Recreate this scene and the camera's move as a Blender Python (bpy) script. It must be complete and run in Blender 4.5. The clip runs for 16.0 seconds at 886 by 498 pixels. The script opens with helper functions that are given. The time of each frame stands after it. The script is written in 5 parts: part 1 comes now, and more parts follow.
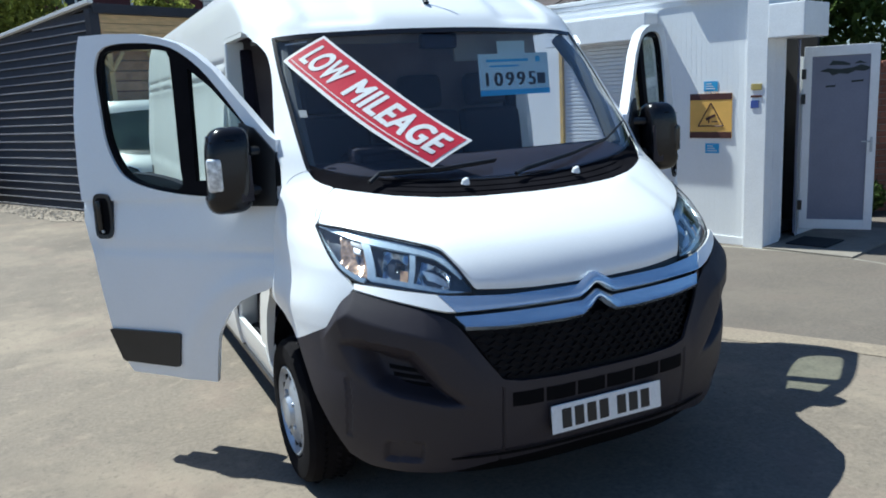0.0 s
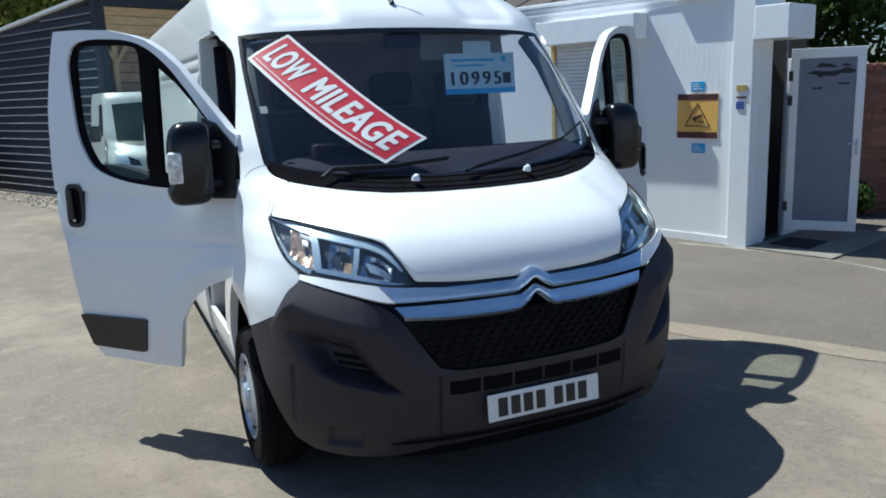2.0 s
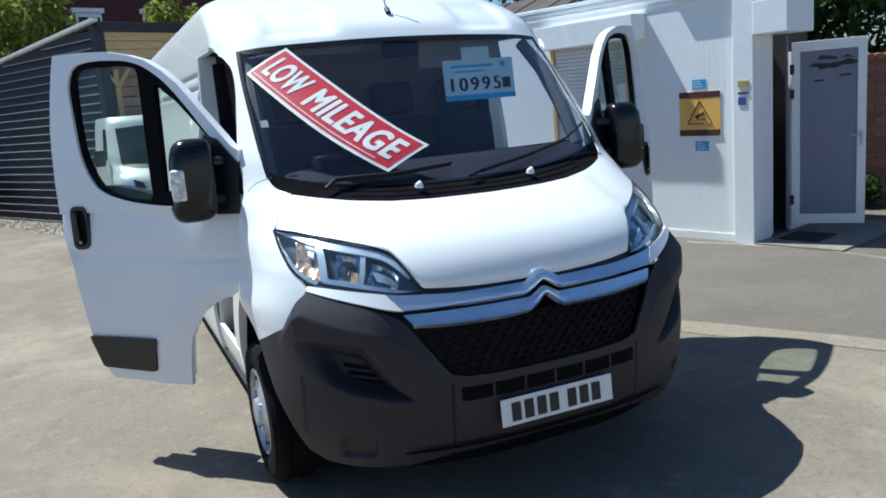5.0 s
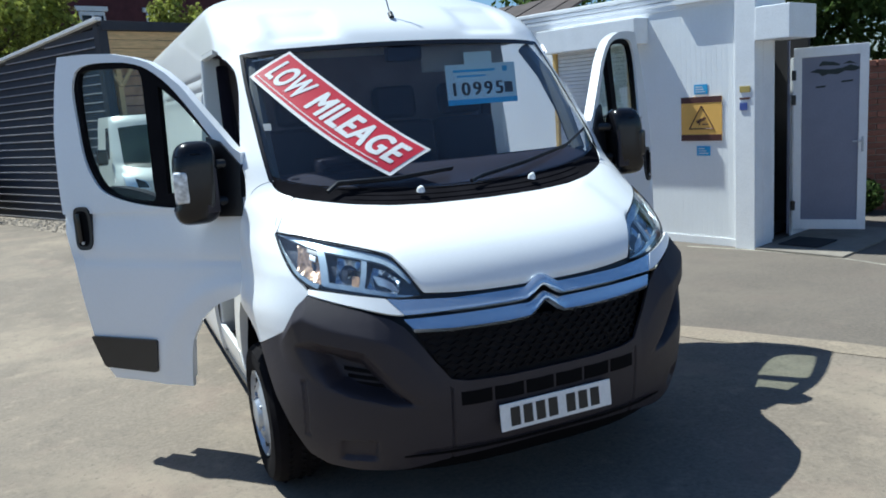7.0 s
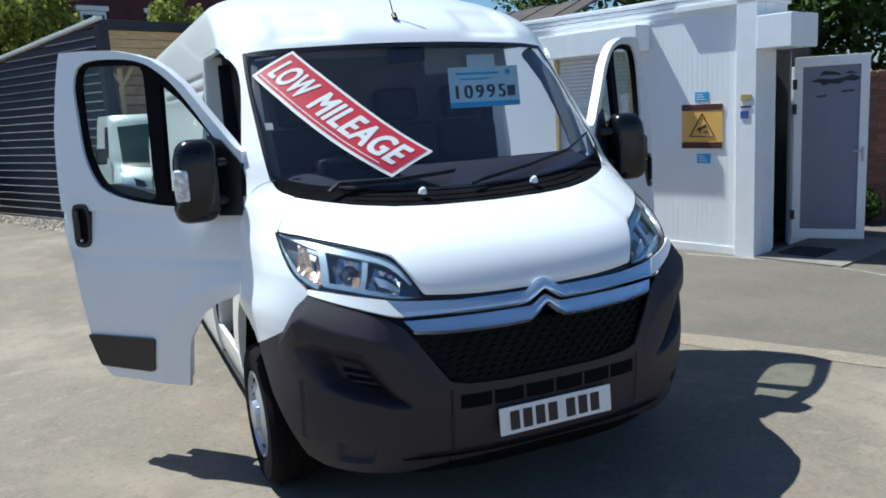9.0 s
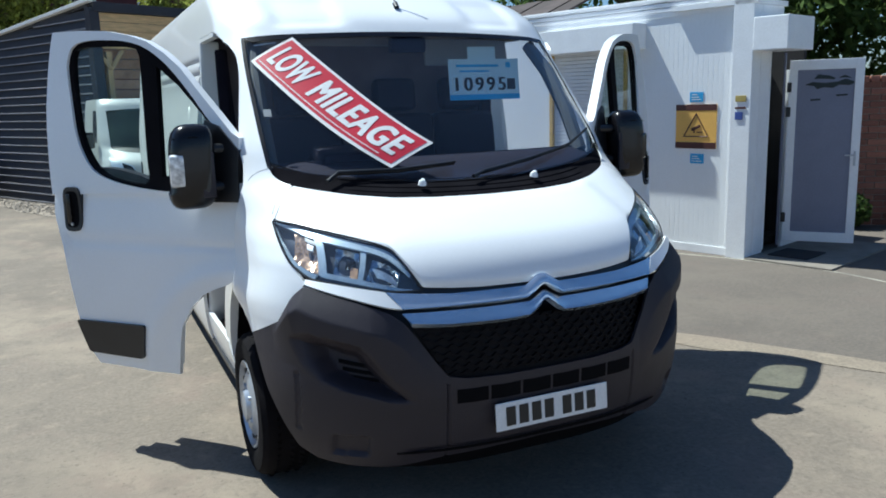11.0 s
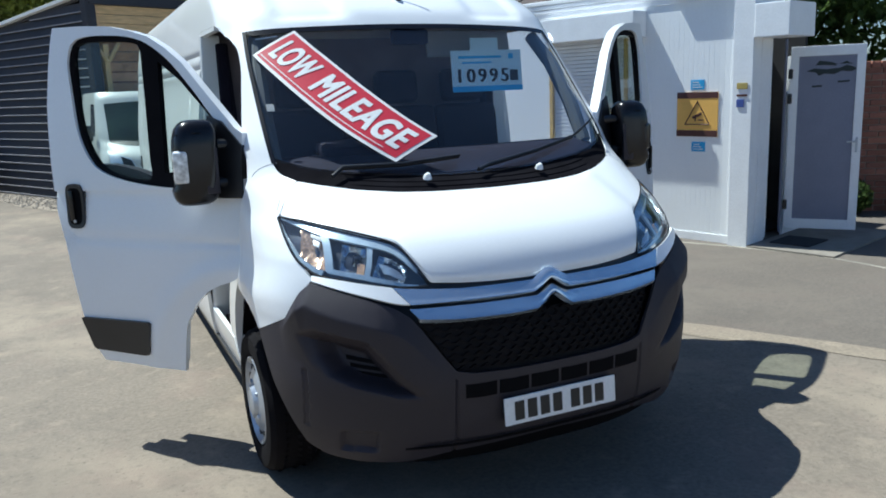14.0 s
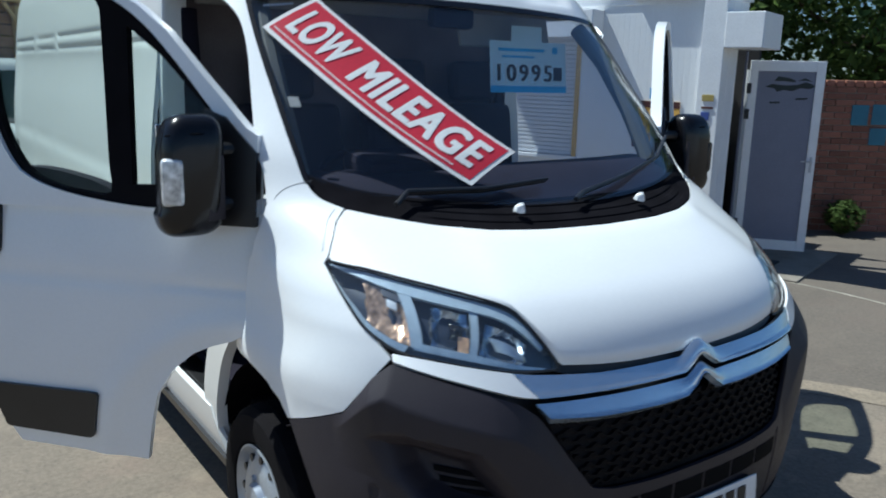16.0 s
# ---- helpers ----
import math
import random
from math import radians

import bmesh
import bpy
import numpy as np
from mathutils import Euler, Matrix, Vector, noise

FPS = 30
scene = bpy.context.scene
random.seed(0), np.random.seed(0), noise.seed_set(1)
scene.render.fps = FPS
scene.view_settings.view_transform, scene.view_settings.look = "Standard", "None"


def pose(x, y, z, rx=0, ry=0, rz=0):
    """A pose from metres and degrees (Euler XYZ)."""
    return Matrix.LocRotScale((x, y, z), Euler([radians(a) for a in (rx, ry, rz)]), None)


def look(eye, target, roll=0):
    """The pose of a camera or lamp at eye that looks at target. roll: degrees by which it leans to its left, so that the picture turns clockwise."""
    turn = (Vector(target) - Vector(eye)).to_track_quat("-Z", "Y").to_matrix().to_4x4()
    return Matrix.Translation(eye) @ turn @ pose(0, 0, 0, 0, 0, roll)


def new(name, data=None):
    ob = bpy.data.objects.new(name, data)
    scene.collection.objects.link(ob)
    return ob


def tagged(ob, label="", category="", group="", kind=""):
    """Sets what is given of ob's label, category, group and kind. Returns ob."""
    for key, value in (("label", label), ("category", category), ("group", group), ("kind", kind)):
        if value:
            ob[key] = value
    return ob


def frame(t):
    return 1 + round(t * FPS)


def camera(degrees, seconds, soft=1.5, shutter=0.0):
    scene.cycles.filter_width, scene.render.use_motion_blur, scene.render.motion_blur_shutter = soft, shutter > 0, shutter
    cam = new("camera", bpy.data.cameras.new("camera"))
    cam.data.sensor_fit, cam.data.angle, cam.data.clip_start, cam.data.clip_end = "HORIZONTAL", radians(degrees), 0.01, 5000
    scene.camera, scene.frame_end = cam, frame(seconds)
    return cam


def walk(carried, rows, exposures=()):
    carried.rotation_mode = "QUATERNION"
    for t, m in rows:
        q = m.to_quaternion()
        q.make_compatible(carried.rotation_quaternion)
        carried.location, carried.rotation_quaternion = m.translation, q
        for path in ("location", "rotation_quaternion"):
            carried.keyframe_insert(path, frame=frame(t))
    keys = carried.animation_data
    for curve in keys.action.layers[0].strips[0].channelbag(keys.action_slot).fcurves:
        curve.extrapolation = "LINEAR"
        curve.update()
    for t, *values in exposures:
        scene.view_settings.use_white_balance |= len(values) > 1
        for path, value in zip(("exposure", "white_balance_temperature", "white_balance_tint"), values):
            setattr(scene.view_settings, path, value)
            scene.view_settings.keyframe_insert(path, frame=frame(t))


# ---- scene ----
cam = camera(58.50, 16.0, soft=1.8, shutter=0.5)
ROWS = [
    (0.0, -1.7862, -2.4116, 1.7110, 78.787, 2.938, -25.417),
    (0.5, -1.7779, -2.4380, 1.7076, 78.280, 2.218, -25.194),
    (1.0, -1.7855, -2.4103, 1.6957, 78.404, 1.830, -25.842),
    (1.5, -1.7007, -2.5080, 1.6945, 78.298, 1.262, -25.926),
    (2.0, -1.5867, -2.6350, 1.7187, 78.467, 2.142, -24.300),
    (2.5, -1.5862, -2.6623, 1.6991, 78.864, 2.890, -24.236),
    (3.0, -1.5884, -2.6628, 1.6904, 78.970, 2.398, -23.789),
    (3.5, -1.5791, -2.6454, 1.6890, 79.773, 3.056, -23.841),
    (4.0, -1.5682, -2.6244, 1.6771, 79.493, 4.269, -23.897),
    (6.5, -1.5904, -2.6317, 1.7257, 79.116, 4.716, -24.302),
    (7.0, -1.5802, -2.6377, 1.7127, 79.341, 4.124, -24.047),
    (7.5, -1.5814, -2.6284, 1.6985, 79.505, 3.827, -24.042),
    (8.0, -1.5880, -2.6194, 1.6930, 79.796, 3.378, -24.063),
    (8.5, -1.5895, -2.6184, 1.7057, 79.624, 3.541, -24.114),
    (9.0, -1.5906, -2.6168, 1.6990, 79.697, 3.262, -24.097),
    (11.5, -1.6603, -2.5106, 1.6824, 78.848, 1.471, -24.976),
    (12.0, -1.7103, -2.4343, 1.6701, 78.308, 2.284, -25.897),
    (12.5, -1.6903, -2.4773, 1.6599, 78.486, 2.376, -25.587),
    (13.0, -1.6256, -2.5814, 1.6772, 78.060, 4.249, -24.777),
    (13.5, -1.6024, -2.6243, 1.7093, 78.145, 3.493, -24.462),
    (14.0, -1.6466, -2.5318, 1.7099, 78.423, 2.228, -25.068),
    (14.5, -1.7049, -2.3763, 1.6779, 78.911, 0.823, -27.004),
    (15.0, -1.7367, -2.0901, 1.7089, 79.009, 0.602, -28.543),
    (15.5, -1.7452, -1.7169, 1.7590, 79.162, 0.797, -30.598),
    (16.0, -1.9150, -1.3323, 1.7415, 77.679, -1.413, -34.776),
]
walk(cam, [(t, pose(x, y, z, rx, ry, rz)) for t, x, y, z, rx, ry, rz in ROWS], [(0.0, 0.62, 5440, 2), (1.0, 0.57, 5440, 2), (1.5, 0.60, 5440, 2), (2.0, 0.47, 5440, 2), (2.5, 0.49, 5440, 2), (3.5, 0.58, 5440, 2), (4.2, 0.61, 5440, 2), (6.5, 0.54, 5440, 2), (7.0, 0.61, 5440, 2), (8.0, 0.59, 5440, 2), (9.0, 0.59, 5440, 2), (11.8, 0.52, 5440, 2), (12.4, 0.54, 5440, 2), (13.0, 0.64, 5440, 2), (13.5, 0.56, 5440, 2), (14.0, 0.59, 5440, 2), (14.5, 0.43, 5420, 2), (15.0, 0.42, 5420, 2), (15.5, 0.25, 5420, 2), (16.0, 0.26, 5440, 2)])

# ---- world, sun, exposure ----
SUN_TRAVEL = Vector((0.322, -0.495, -1.0)).normalized()
sun_el = math.asin(-SUN_TRAVEL.z)
sun_az = math.atan2(-SUN_TRAVEL.x, -SUN_TRAVEL.y)
world = bpy.data.worlds.new("world")
scene.world = world
world.use_nodes = True
wn = world.node_tree.nodes
sky = wn.new("ShaderNodeTexSky")
sky.sky_type, sky.sun_disc, sky.sun_elevation, sky.sun_rotation = "NISHITA", False, sun_el, sun_az
sky.ozone_density, sky.dust_density = 6.0, 0.5
world.node_tree.links.new(sky.outputs[0], wn["Background"].inputs[0])
wn["Background"].inputs[1].default_value = 0.065
sun = new("sun", bpy.data.lights.new("sun", "SUN"))
sun.data.energy, sun.data.angle, sun.data.color = 5.0, radians(0.5), (1.0, 0.935, 0.81)
sun.matrix_world = look((0, 0, 30), Vector((0, 0, 30)) + SUN_TRAVEL)


# ---- materials ----
def material(name, colour, rough=0.5, metal=0.0, var=0.12, scale=6.0, fine=0.06, fine_scale=90.0, bump=0.0, bump_scale=200.0, coat=0.0, spec=0.5, island=0.0, random_ob=0.0, stain=None, stain_scale=0.8, stretch=(1, 1, 1)):
    m = bpy.data.materials.new(name)
    m.use_nodes = True
    n, l = m.node_tree.nodes, m.node_tree.links
    b = n["Principled BSDF"]
    b.inputs["Roughness"].default_value, b.inputs["Metallic"].default_value = rough, metal
    b.inputs["Coat Weight"].default_value, b.inputs["Coat Roughness"].default_value = coat, 0.04
    b.inputs["Specular IOR Level"].default_value = spec
    co = n.new("ShaderNodeTexCoord")
    mp = n.new("ShaderNodeMapping")
    mp.inputs["Scale"].default_value = stretch
    l.new(co.outputs["Object"], mp.inputs[0])
    value = None

    def noise_tex(sc, detail, amount, prev):
        t = n.new("ShaderNodeTexNoise")
        t.inputs["Scale"].default_value, t.inputs["Detail"].default_value = sc, detail
        l.new(mp.outputs[0], t.inputs["Vector"])
        r = n.new("ShaderNodeMapRange")
        r.inputs["From Min"].default_value, r.inputs["From Max"].default_value = 0.3, 0.7
        r.inputs["To Min"].default_value, r.inputs["To Max"].default_value = 1 - amount, 1 + amount
        l.new(t.outputs["Fac"], r.inputs["Value"])
        if prev is None:
            return r.outputs[0]
        k = n.new("ShaderNodeMath")
        k.operation = "MULTIPLY"
        l.new(prev, k.inputs[0]), l.new(r.outputs[0], k.inputs[1])
        return k.outputs[0]

    value = noise_tex(scale, 4, var, None)
    value = noise_tex(fine_scale, 3, fine, value)
    if island or random_ob:
        src = n.new("ShaderNodeNewGeometry").outputs["Random Per Island"] if island else n.new("ShaderNodeObjectInfo").outputs["Random"]
        a = island or random_ob
        r = n.new("ShaderNodeMapRange")
        r.inputs["To Min"].default_value, r.inputs["To Max"].default_value = 1 - a, 1 + a
        l.new(src, r.inputs["Value"])
        k = n.new("ShaderNodeMath")
        k.operation = "MULTIPLY"
        l.new(value, k.inputs[0]), l.new(r.outputs[0], k.inputs[1])
        value = k.outputs[0]
    base = n.new("ShaderNodeMix")
    base.data_type, base.blend_type = "RGBA", "MULTIPLY"
    base.inputs["Factor"].default_value = 1.0
    base.inputs["A"].default_value = (*colour, 1)
    l.new(value, base.inputs["B"])
    out = base.outputs["Result"]
    if stain:
        t = n.new("ShaderNodeTexNoise")
        t.inputs["Scale"].default_value, t.inputs["Detail"].default_value, t.inputs["Distortion"].default_value = stain_scale, 6, 0.6
        l.new(mp.outputs[0], t.inputs["Vector"])
        r = n.new("ShaderNodeMapRange")
        r.inputs["From Min"].default_value, r.inputs["From Max"].default_value = 0.46, 0.68
        l.new(t.outputs["Fac"], r.inputs["Value"])
        mx = n.new("ShaderNodeMix")
        mx.data_type = "RGBA"
        l.new(r.outputs[0], mx.inputs["Factor"])
        l.new(out, mx.inputs["A"])
        mx.inputs["B"].default_value = (*stain, 1)
        out = mx.outputs["Result"]
    l.new(out, b.inputs["Base Color"])
    if bump:
        t = n.new("ShaderNodeTexNoise")
        t.inputs["Scale"].default_value, t.inputs["Detail"].default_value = bump_scale, 3
        l.new(mp.outputs[0], t.inputs["Vector"])
        k = n.new("ShaderNodeBump")
        k.inputs["Strength"].default_value, k.inputs["Distance"].default_value = bump, 0.004
        l.new(t.outputs["Fac"], k.inputs["Height"])
        l.new(k.outputs[0], b.inputs["Normal"])
    return m


def glass(name, tint, gloss=0.06, dirt=0.03):
    m = bpy.data.materials.new(name)
    m.use_nodes = True
    n, l = m.node_tree.nodes, m.node_tree.links
    n.remove(n["Principled BSDF"])
    tr, gl, df = n.new("ShaderNodeBsdfTransparent"), n.new("ShaderNodeBsdfGlossy"), n.new("ShaderNodeBsdfDiffuse")
    tr.inputs[0].default_value = (*tint, 1)
    gl.inputs["Roughness"].default_value = 0.02
    df.inputs[0].default_value = (0.5, 0.52, 0.5, 1)
    lw = n.new("ShaderNodeLayerWeight")
    lw.inputs[0].default_value = 0.5
    pw, fr = n.new("ShaderNodeMath"), n.new("ShaderNodeMath")
    pw.operation, fr.operation = "POWER", "MULTIPLY_ADD"
    pw.inputs[1].default_value = 4.0
    l.new(lw.outputs["Facing"], pw.inputs[0]), l.new(pw.outputs[0], fr.inputs[0])
    fr.inputs[1].default_value, fr.inputs[2].default_value = 0.85, gloss
    a, b = n.new("ShaderNodeMixShader"), n.new("ShaderNodeMixShader")
    a.inputs[0].default_value = dirt
    l.new(tr.outputs[0], a.inputs[1]), l.new(df.outputs[0], a.inputs[2])
    l.new(fr.outputs[0], b.inputs[0]), l.new(a.outputs[0], b.inputs[1]), l.new(gl.outputs[0], b.inputs[2])
    l.new(b.outputs[0], n["Material Output"].inputs[0])
    return m


PAINT = material("white_van_paint", (0.85, 0.86, 0.87), 0.30, var=0.02, scale=2.5, fine=0.012, coat=0.45)
PLASTIC = material("grey_bumper_plastic", (0.0275, 0.0228, 0.0290), 0.52, spec=0.36, var=0.12, scale=4, fine=0.12, fine_scale=240, bump=0.25, bump_scale=420)
BLACK = material("black_trim", (0.012, 0.012, 0.014), 0.38, var=0.2, scale=8, bump=0.1)
SEAL = material("black_rubber_seal", (0.006, 0.0055, 0.007), 0.8, spec=0.08, var=0.2)
GLOSS_BLACK = material("gloss_black_shell", (0.007, 0.0065, 0.008), 0.22, var=0.15, spec=0.35, coat=0.12)
RUBBER = material("tyre_rubber", (0.0075, 0.0065, 0.0075), 0.9, spec=0.12, var=0.25, scale=12, bump=0.3, bump_scale=120)
STEEL = material("silver_wheel_paint", (0.44, 0.47, 0.52), 0.34, metal=0.55, var=0.08, scale=14)
CHROME = material("satin_chrome", (0.66, 0.73, 0.82), 0.22, metal=0.85, var=0.04)
BRIGHT = material("bright_chrome", (0.88, 0.89, 0.9), 0.12, metal=1.0, var=0.03)
CABIN = material("dark_cabin_plastic", (0.014, 0.012, 0.022), 0.75, spec=0.15, var=0.15, scale=7, bump=0.15)
FABRIC = material("dark_seat_fabric", (0.016, 0.014, 0.024), 0.9, var=0.2, scale=10, fine=0.2, fine_scale=400, bump=0.3)
PILLAR_TRIM = material("grey_pillar_trim", (0.095, 0.10, 0.095), 0.8, var=0.08)
LINER = material("grey_head_lining", (0.30, 0.30, 0.29), 0.9, var=0.08)
PLATE = material("white_plate", (0.78, 0.79, 0.80), 0.35, var=0.03)
INK = material("black_ink", (0.012, 0.012, 0.013), 0.5)
GRILLE_BACK = material("black_grille_backing", (0.0085, 0.0070, 0.0080), 0.7, var=0.3, spec=0.2)
GRILLE = material("black_grille_plastic", (0.0066, 0.0054, 0.0060), 0.6, var=0.2, spec=0.1)
SCUTTLE = material("matt_black_scuttle", (0.008, 0.0075, 0.0095), 0.95, var=0.25, scale=9, spec=0.03, bump=0.15)
SEAM = material("panel_gap", (0.42, 0.42, 0.43), 0.8, var=0.1)
GUIDE = material("lamp_light_guide", (0.58, 0.68, 0.76), 0.18, metal=0.35, var=0.1, scale=30, coat=0.3)
FACET = material("lamp_bowl_facets", (0.50, 0.55, 0.62), 0.16, metal=0.9, var=0.55, scale=45)
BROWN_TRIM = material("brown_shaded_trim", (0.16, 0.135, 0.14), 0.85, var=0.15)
AMBER = material("amber_lens", (0.80, 0.50, 0.30), 0.2, var=0.3, scale=40, coat=0.5)
AMBER_BOWL = material("amber_tinted_reflector", (0.80, 0.54, 0.36), 0.2, metal=0.6, var=0.55, scale=60, fine=0.3, fine_scale=160)
LAMP_DARK = material("lamp_inner_black", (0.040, 0.048, 0.070), 0.3, var=0.3, scale=20)
REFLECT = material("lamp_reflector", (0.80, 0.83, 0.86), 0.28, metal=0.7, var=0.1, scale=30)
RED = material("red_sticker", (0.54, 0.030, 0.052), 0.4, var=0.06)
WHITE_INK = material("white_sticker", (0.80, 0.79, 0.77), 0.45, var=0.04)
CARD = material("pale_blue_card", (0.66, 0.88, 0.95), 0.5, var=0.05)
CARD_BLUE = material("blue_card_band", (0.07, 0.46, 0.82), 0.5)
CLEAR = glass("windscreen_glass", (0.93, 0.95, 0.98), gloss=0.036, dirt=0.003)
SIDE_GLASS = glass("side_glass", (0.90, 0.955, 0.92), gloss=0.016, dirt=0.004)
LENS = glass("lamp_lens", (0.93, 0.95, 0.97), dirt=0.01)


def ground_material(name, base, pale, dark, speck, rosy):
    """Worn mineral surface: cloudy patches, blotches, chips and grit."""
    m = material(name, base, 0.93, var=0.10, scale=1.6, fine=0.16, fine_scale=42, bump=0.7, bump_scale=80)
    n, l = m.node_tree.nodes, m.node_tree.links
    b = n["Principled BSDF"]
    out = b.inputs["Base Color"].links[0].from_socket
    co = n.new("ShaderNodeTexCoord").outputs["Object"]

    def layer(prev, colour, scale, lo, hi, amount, detail, warp=0.0):
        t = n.new("ShaderNodeTexNoise")
        t.inputs["Scale"].default_value, t.inputs["Detail"].default_value, t.inputs["Distortion"].default_value = scale, detail, warp
        t.inputs["Roughness"].default_value = 0.62
        l.new(co, t.inputs["Vector"])
        r = n.new("ShaderNodeMapRange")
        r.inputs["From Min"].default_value, r.inputs["From Max"].default_value, r.inputs["To Max"].default_value = lo, hi, amount
        l.new(t.outputs["Fac"], r.inputs["Value"])
        mx = n.new("ShaderNodeMix")
        mx.data_type = "RGBA"
        mx.inputs["B"].default_value = (*colour, 1)
        l.new(r.outputs[0], mx.inputs["Factor"]), l.new(prev, mx.inputs["A"])
        return mx.outputs["Result"]
    out = layer(out, pale, 0.75, 0.47, 0.64, 0.9, 7, 0.5)
    out = layer(out, dark, 0.45, 0.50, 0.66, 0.6, 7, 0.8)
    out = layer(out, dark, 3.2, 0.54, 0.68, 0.42, 8, 0.3)
    out = layer(out, rosy, 1.5, 0.52, 0.66, 0.5, 6, 0.4)
    out = layer(out, pale, 5.5, 0.56, 0.70, 0.75, 7)
    out = layer(out, dark, 17.0, 0.55, 0.70, 0.5, 5)
    out = layer(out, speck, 38.0, 0.62, 0.72, 0.6, 2)
    out = layer(out, pale, 55.0, 0.66, 0.76, 0.6, 2)
    l.new(out, b.inputs["Base Color"])
    return m


GROUND = ground_material("worn_concrete_yard", (0.188, 0.156, 0.121), (0.273, 0.224, 0.167), (0.117, 0.098, 0.078), (0.092, 0.076, 0.061), (0.215, 0.160, 0.126))
SAND = ground_material("sandy_edge", (0.241, 0.198, 0.146), (0.312, 0.253, 0.185), (0.184, 0.153, 0.116), (0.110, 0.089, 0.070), (0.248, 0.191, 0.144))
LINE_WORN = material("worn_pale_line", (0.27, 0.245, 0.20), 0.9, var=0.25, scale=5, fine=0.3)
ASPHALT = ground_material("grey_asphalt", (0.138, 0.116, 0.094), (0.160, 0.134, 0.106), (0.106, 0.090, 0.075), (0.085, 0.072, 0.060), (0.150, 0.118, 0.096))
GRAVEL = material("brown_gravel", (0.25, 0.21, 0.165), 0.95, var=0.3, scale=13, fine=0.3, fine_scale=60, bump=1.0, bump_scale=60)
STONE = material("loose_stones", (0.27, 0.235, 0.195), 0.9, var=0.2, scale=20, island=0.45)
CLAD = material("white_wall_panel", (0.84, 0.855, 0.86), 0.45, var=0.035, scale=1.6, fine=0.02, stretch=(1, 1, 0.4))
UPVC = material("white_upvc", (0.85, 0.86, 0.87), 0.35, var=0.03)
DOOR_PANEL = material("grey_door_panel", (0.20, 0.21, 0.28), 0.5, var=0.04)
SHUTTER = material("shutter_slat", (0.72, 0.74, 0.76), 0.4, var=0.05)
YELLOW = material("yellow_timber_frame", (0.62, 0.42, 0.14), 0.6, var=0.12, scale=14)
SIGN_Y = material("yellow_sign", (0.78, 0.45, 0.10), 0.5, var=0.04)
SIGN_D = material("brown_sign_band", (0.075, 0.025, 0.02), 0.5)
BLUE = material("blue_sticker", (0.06, 0.36, 0.68), 0.5, var=0.05)
GOLD = material("gold_plaque", (0.42, 0.33, 0.10), 0.4)
NAVY = material("navy_plaque", (0.05, 0.08, 0.28), 0.5)
SLAT = material("dark_grey_cladding", (0.032, 0.033, 0.042), 0.6, var=0.15, random_ob=0.12)
TRIM_W = material("white_trim", (0.84, 0.85, 0.84), 0.5, var=0.05)
TIMBER = material("tan_timber", (0.68, 0.46, 0.22), 0.7, var=0.16, scale=5, fine=0.1, random_ob=0.1, stretch=(1, 1, 7))
OLD_WOOD = material("brown_back_boards", (0.50, 0.29, 0.17), 0.85, var=0.2, random_ob=0.2)
BRICK = material("red_brick", (0.27, 0.115, 0.075), 0.9, var=0.15, scale=25, fine=0.15, bump=0.4, random_ob=0.3)
MORTAR = material("mortar", (0.34, 0.29, 0.24), 0.95, var=0.15)
HOUSE = material("dark_red_house_brick", (0.085, 0.028, 0.032), 0.9, var=0.2, scale=4)
TILE = material("dark_roof_tile", (0.06, 0.045, 0.042), 0.85, var=0.2, island=0.2)
BARK = material("bark", (0.09, 0.065, 0.045), 0.95, var=0.3, scale=12, bump=0.8, bump_scale=40)
RENDER_WALL = material("pale_rendered_wall", (0.52, 0.54, 0.58), 0.85, var=0.08, scale=1.2, fine=0.05, bump=0.3)
NOTICE = material("faded_blue_notice", (0.05, 0.19, 0.27), 0.6, var=0.15)
MAT = material("dark_door_mat", (0.02, 0.02, 0.022), 0.95, var=0.3, scale=20)


def leafy(name, colour):
    m = material(name, colour, 0.75, var=0.3, scale=1.2, island=0.55, spec=0.15)
    n, l = m.node_tree.nodes, m.node_tree.links
    b = n["Principled BSDF"]
    t, mx = n.new("ShaderNodeBsdfTranslucent"), n.new("ShaderNodeMixShader")
    mx.inputs[0].default_value = 0.45
    l.new(b.inputs["Base Color"].links[0].from_socket, t.inputs[0])
    l.new(b.outputs[0], mx.inputs[1]), l.new(t.outputs[0], mx.inputs[2])
    l.new(mx.outputs[0], n["Material Output"].inputs[0])
    return m


FOLIAGE = leafy("green_leaves", (0.29, 0.32, 0.07))
FOLIAGE_D = leafy("dark_green_leaves", (0.085, 0.13, 0.035))
CAR_BLACK = material("black_car_paint", (0.010, 0.010, 0.012), 0.15, coat=1.0)
# near-black that puts the shade of slots and recesses into the colour
VOID = material("recess_shade_black", (0.004, 0.004, 0.005), 0.8, spec=0.08)
# near-black: the shade of the unlit cabin room is put into this colour
UNLIT_ROOM = material("unlit_interior_dark", (0.03, 0.028, 0.028), 0.9, var=0.2)


# ---- mesh helpers ----
def mesh_object(name, verts, faces, mat, parent=None, label="", smooth=True):
    me = bpy.data.meshes.new(name)
    me.from_pydata([tuple(v) for v in verts], [], faces)
    me.materials.append(mat)
    if smooth:
        me.polygons.foreach_set("use_smooth", [True] * len(me.polygons))
        me.set_sharp_from_angle(angle=radians(32))
    ob = new(name, me)
    if parent:
        ob.parent = parent
    return tagged(ob, label)


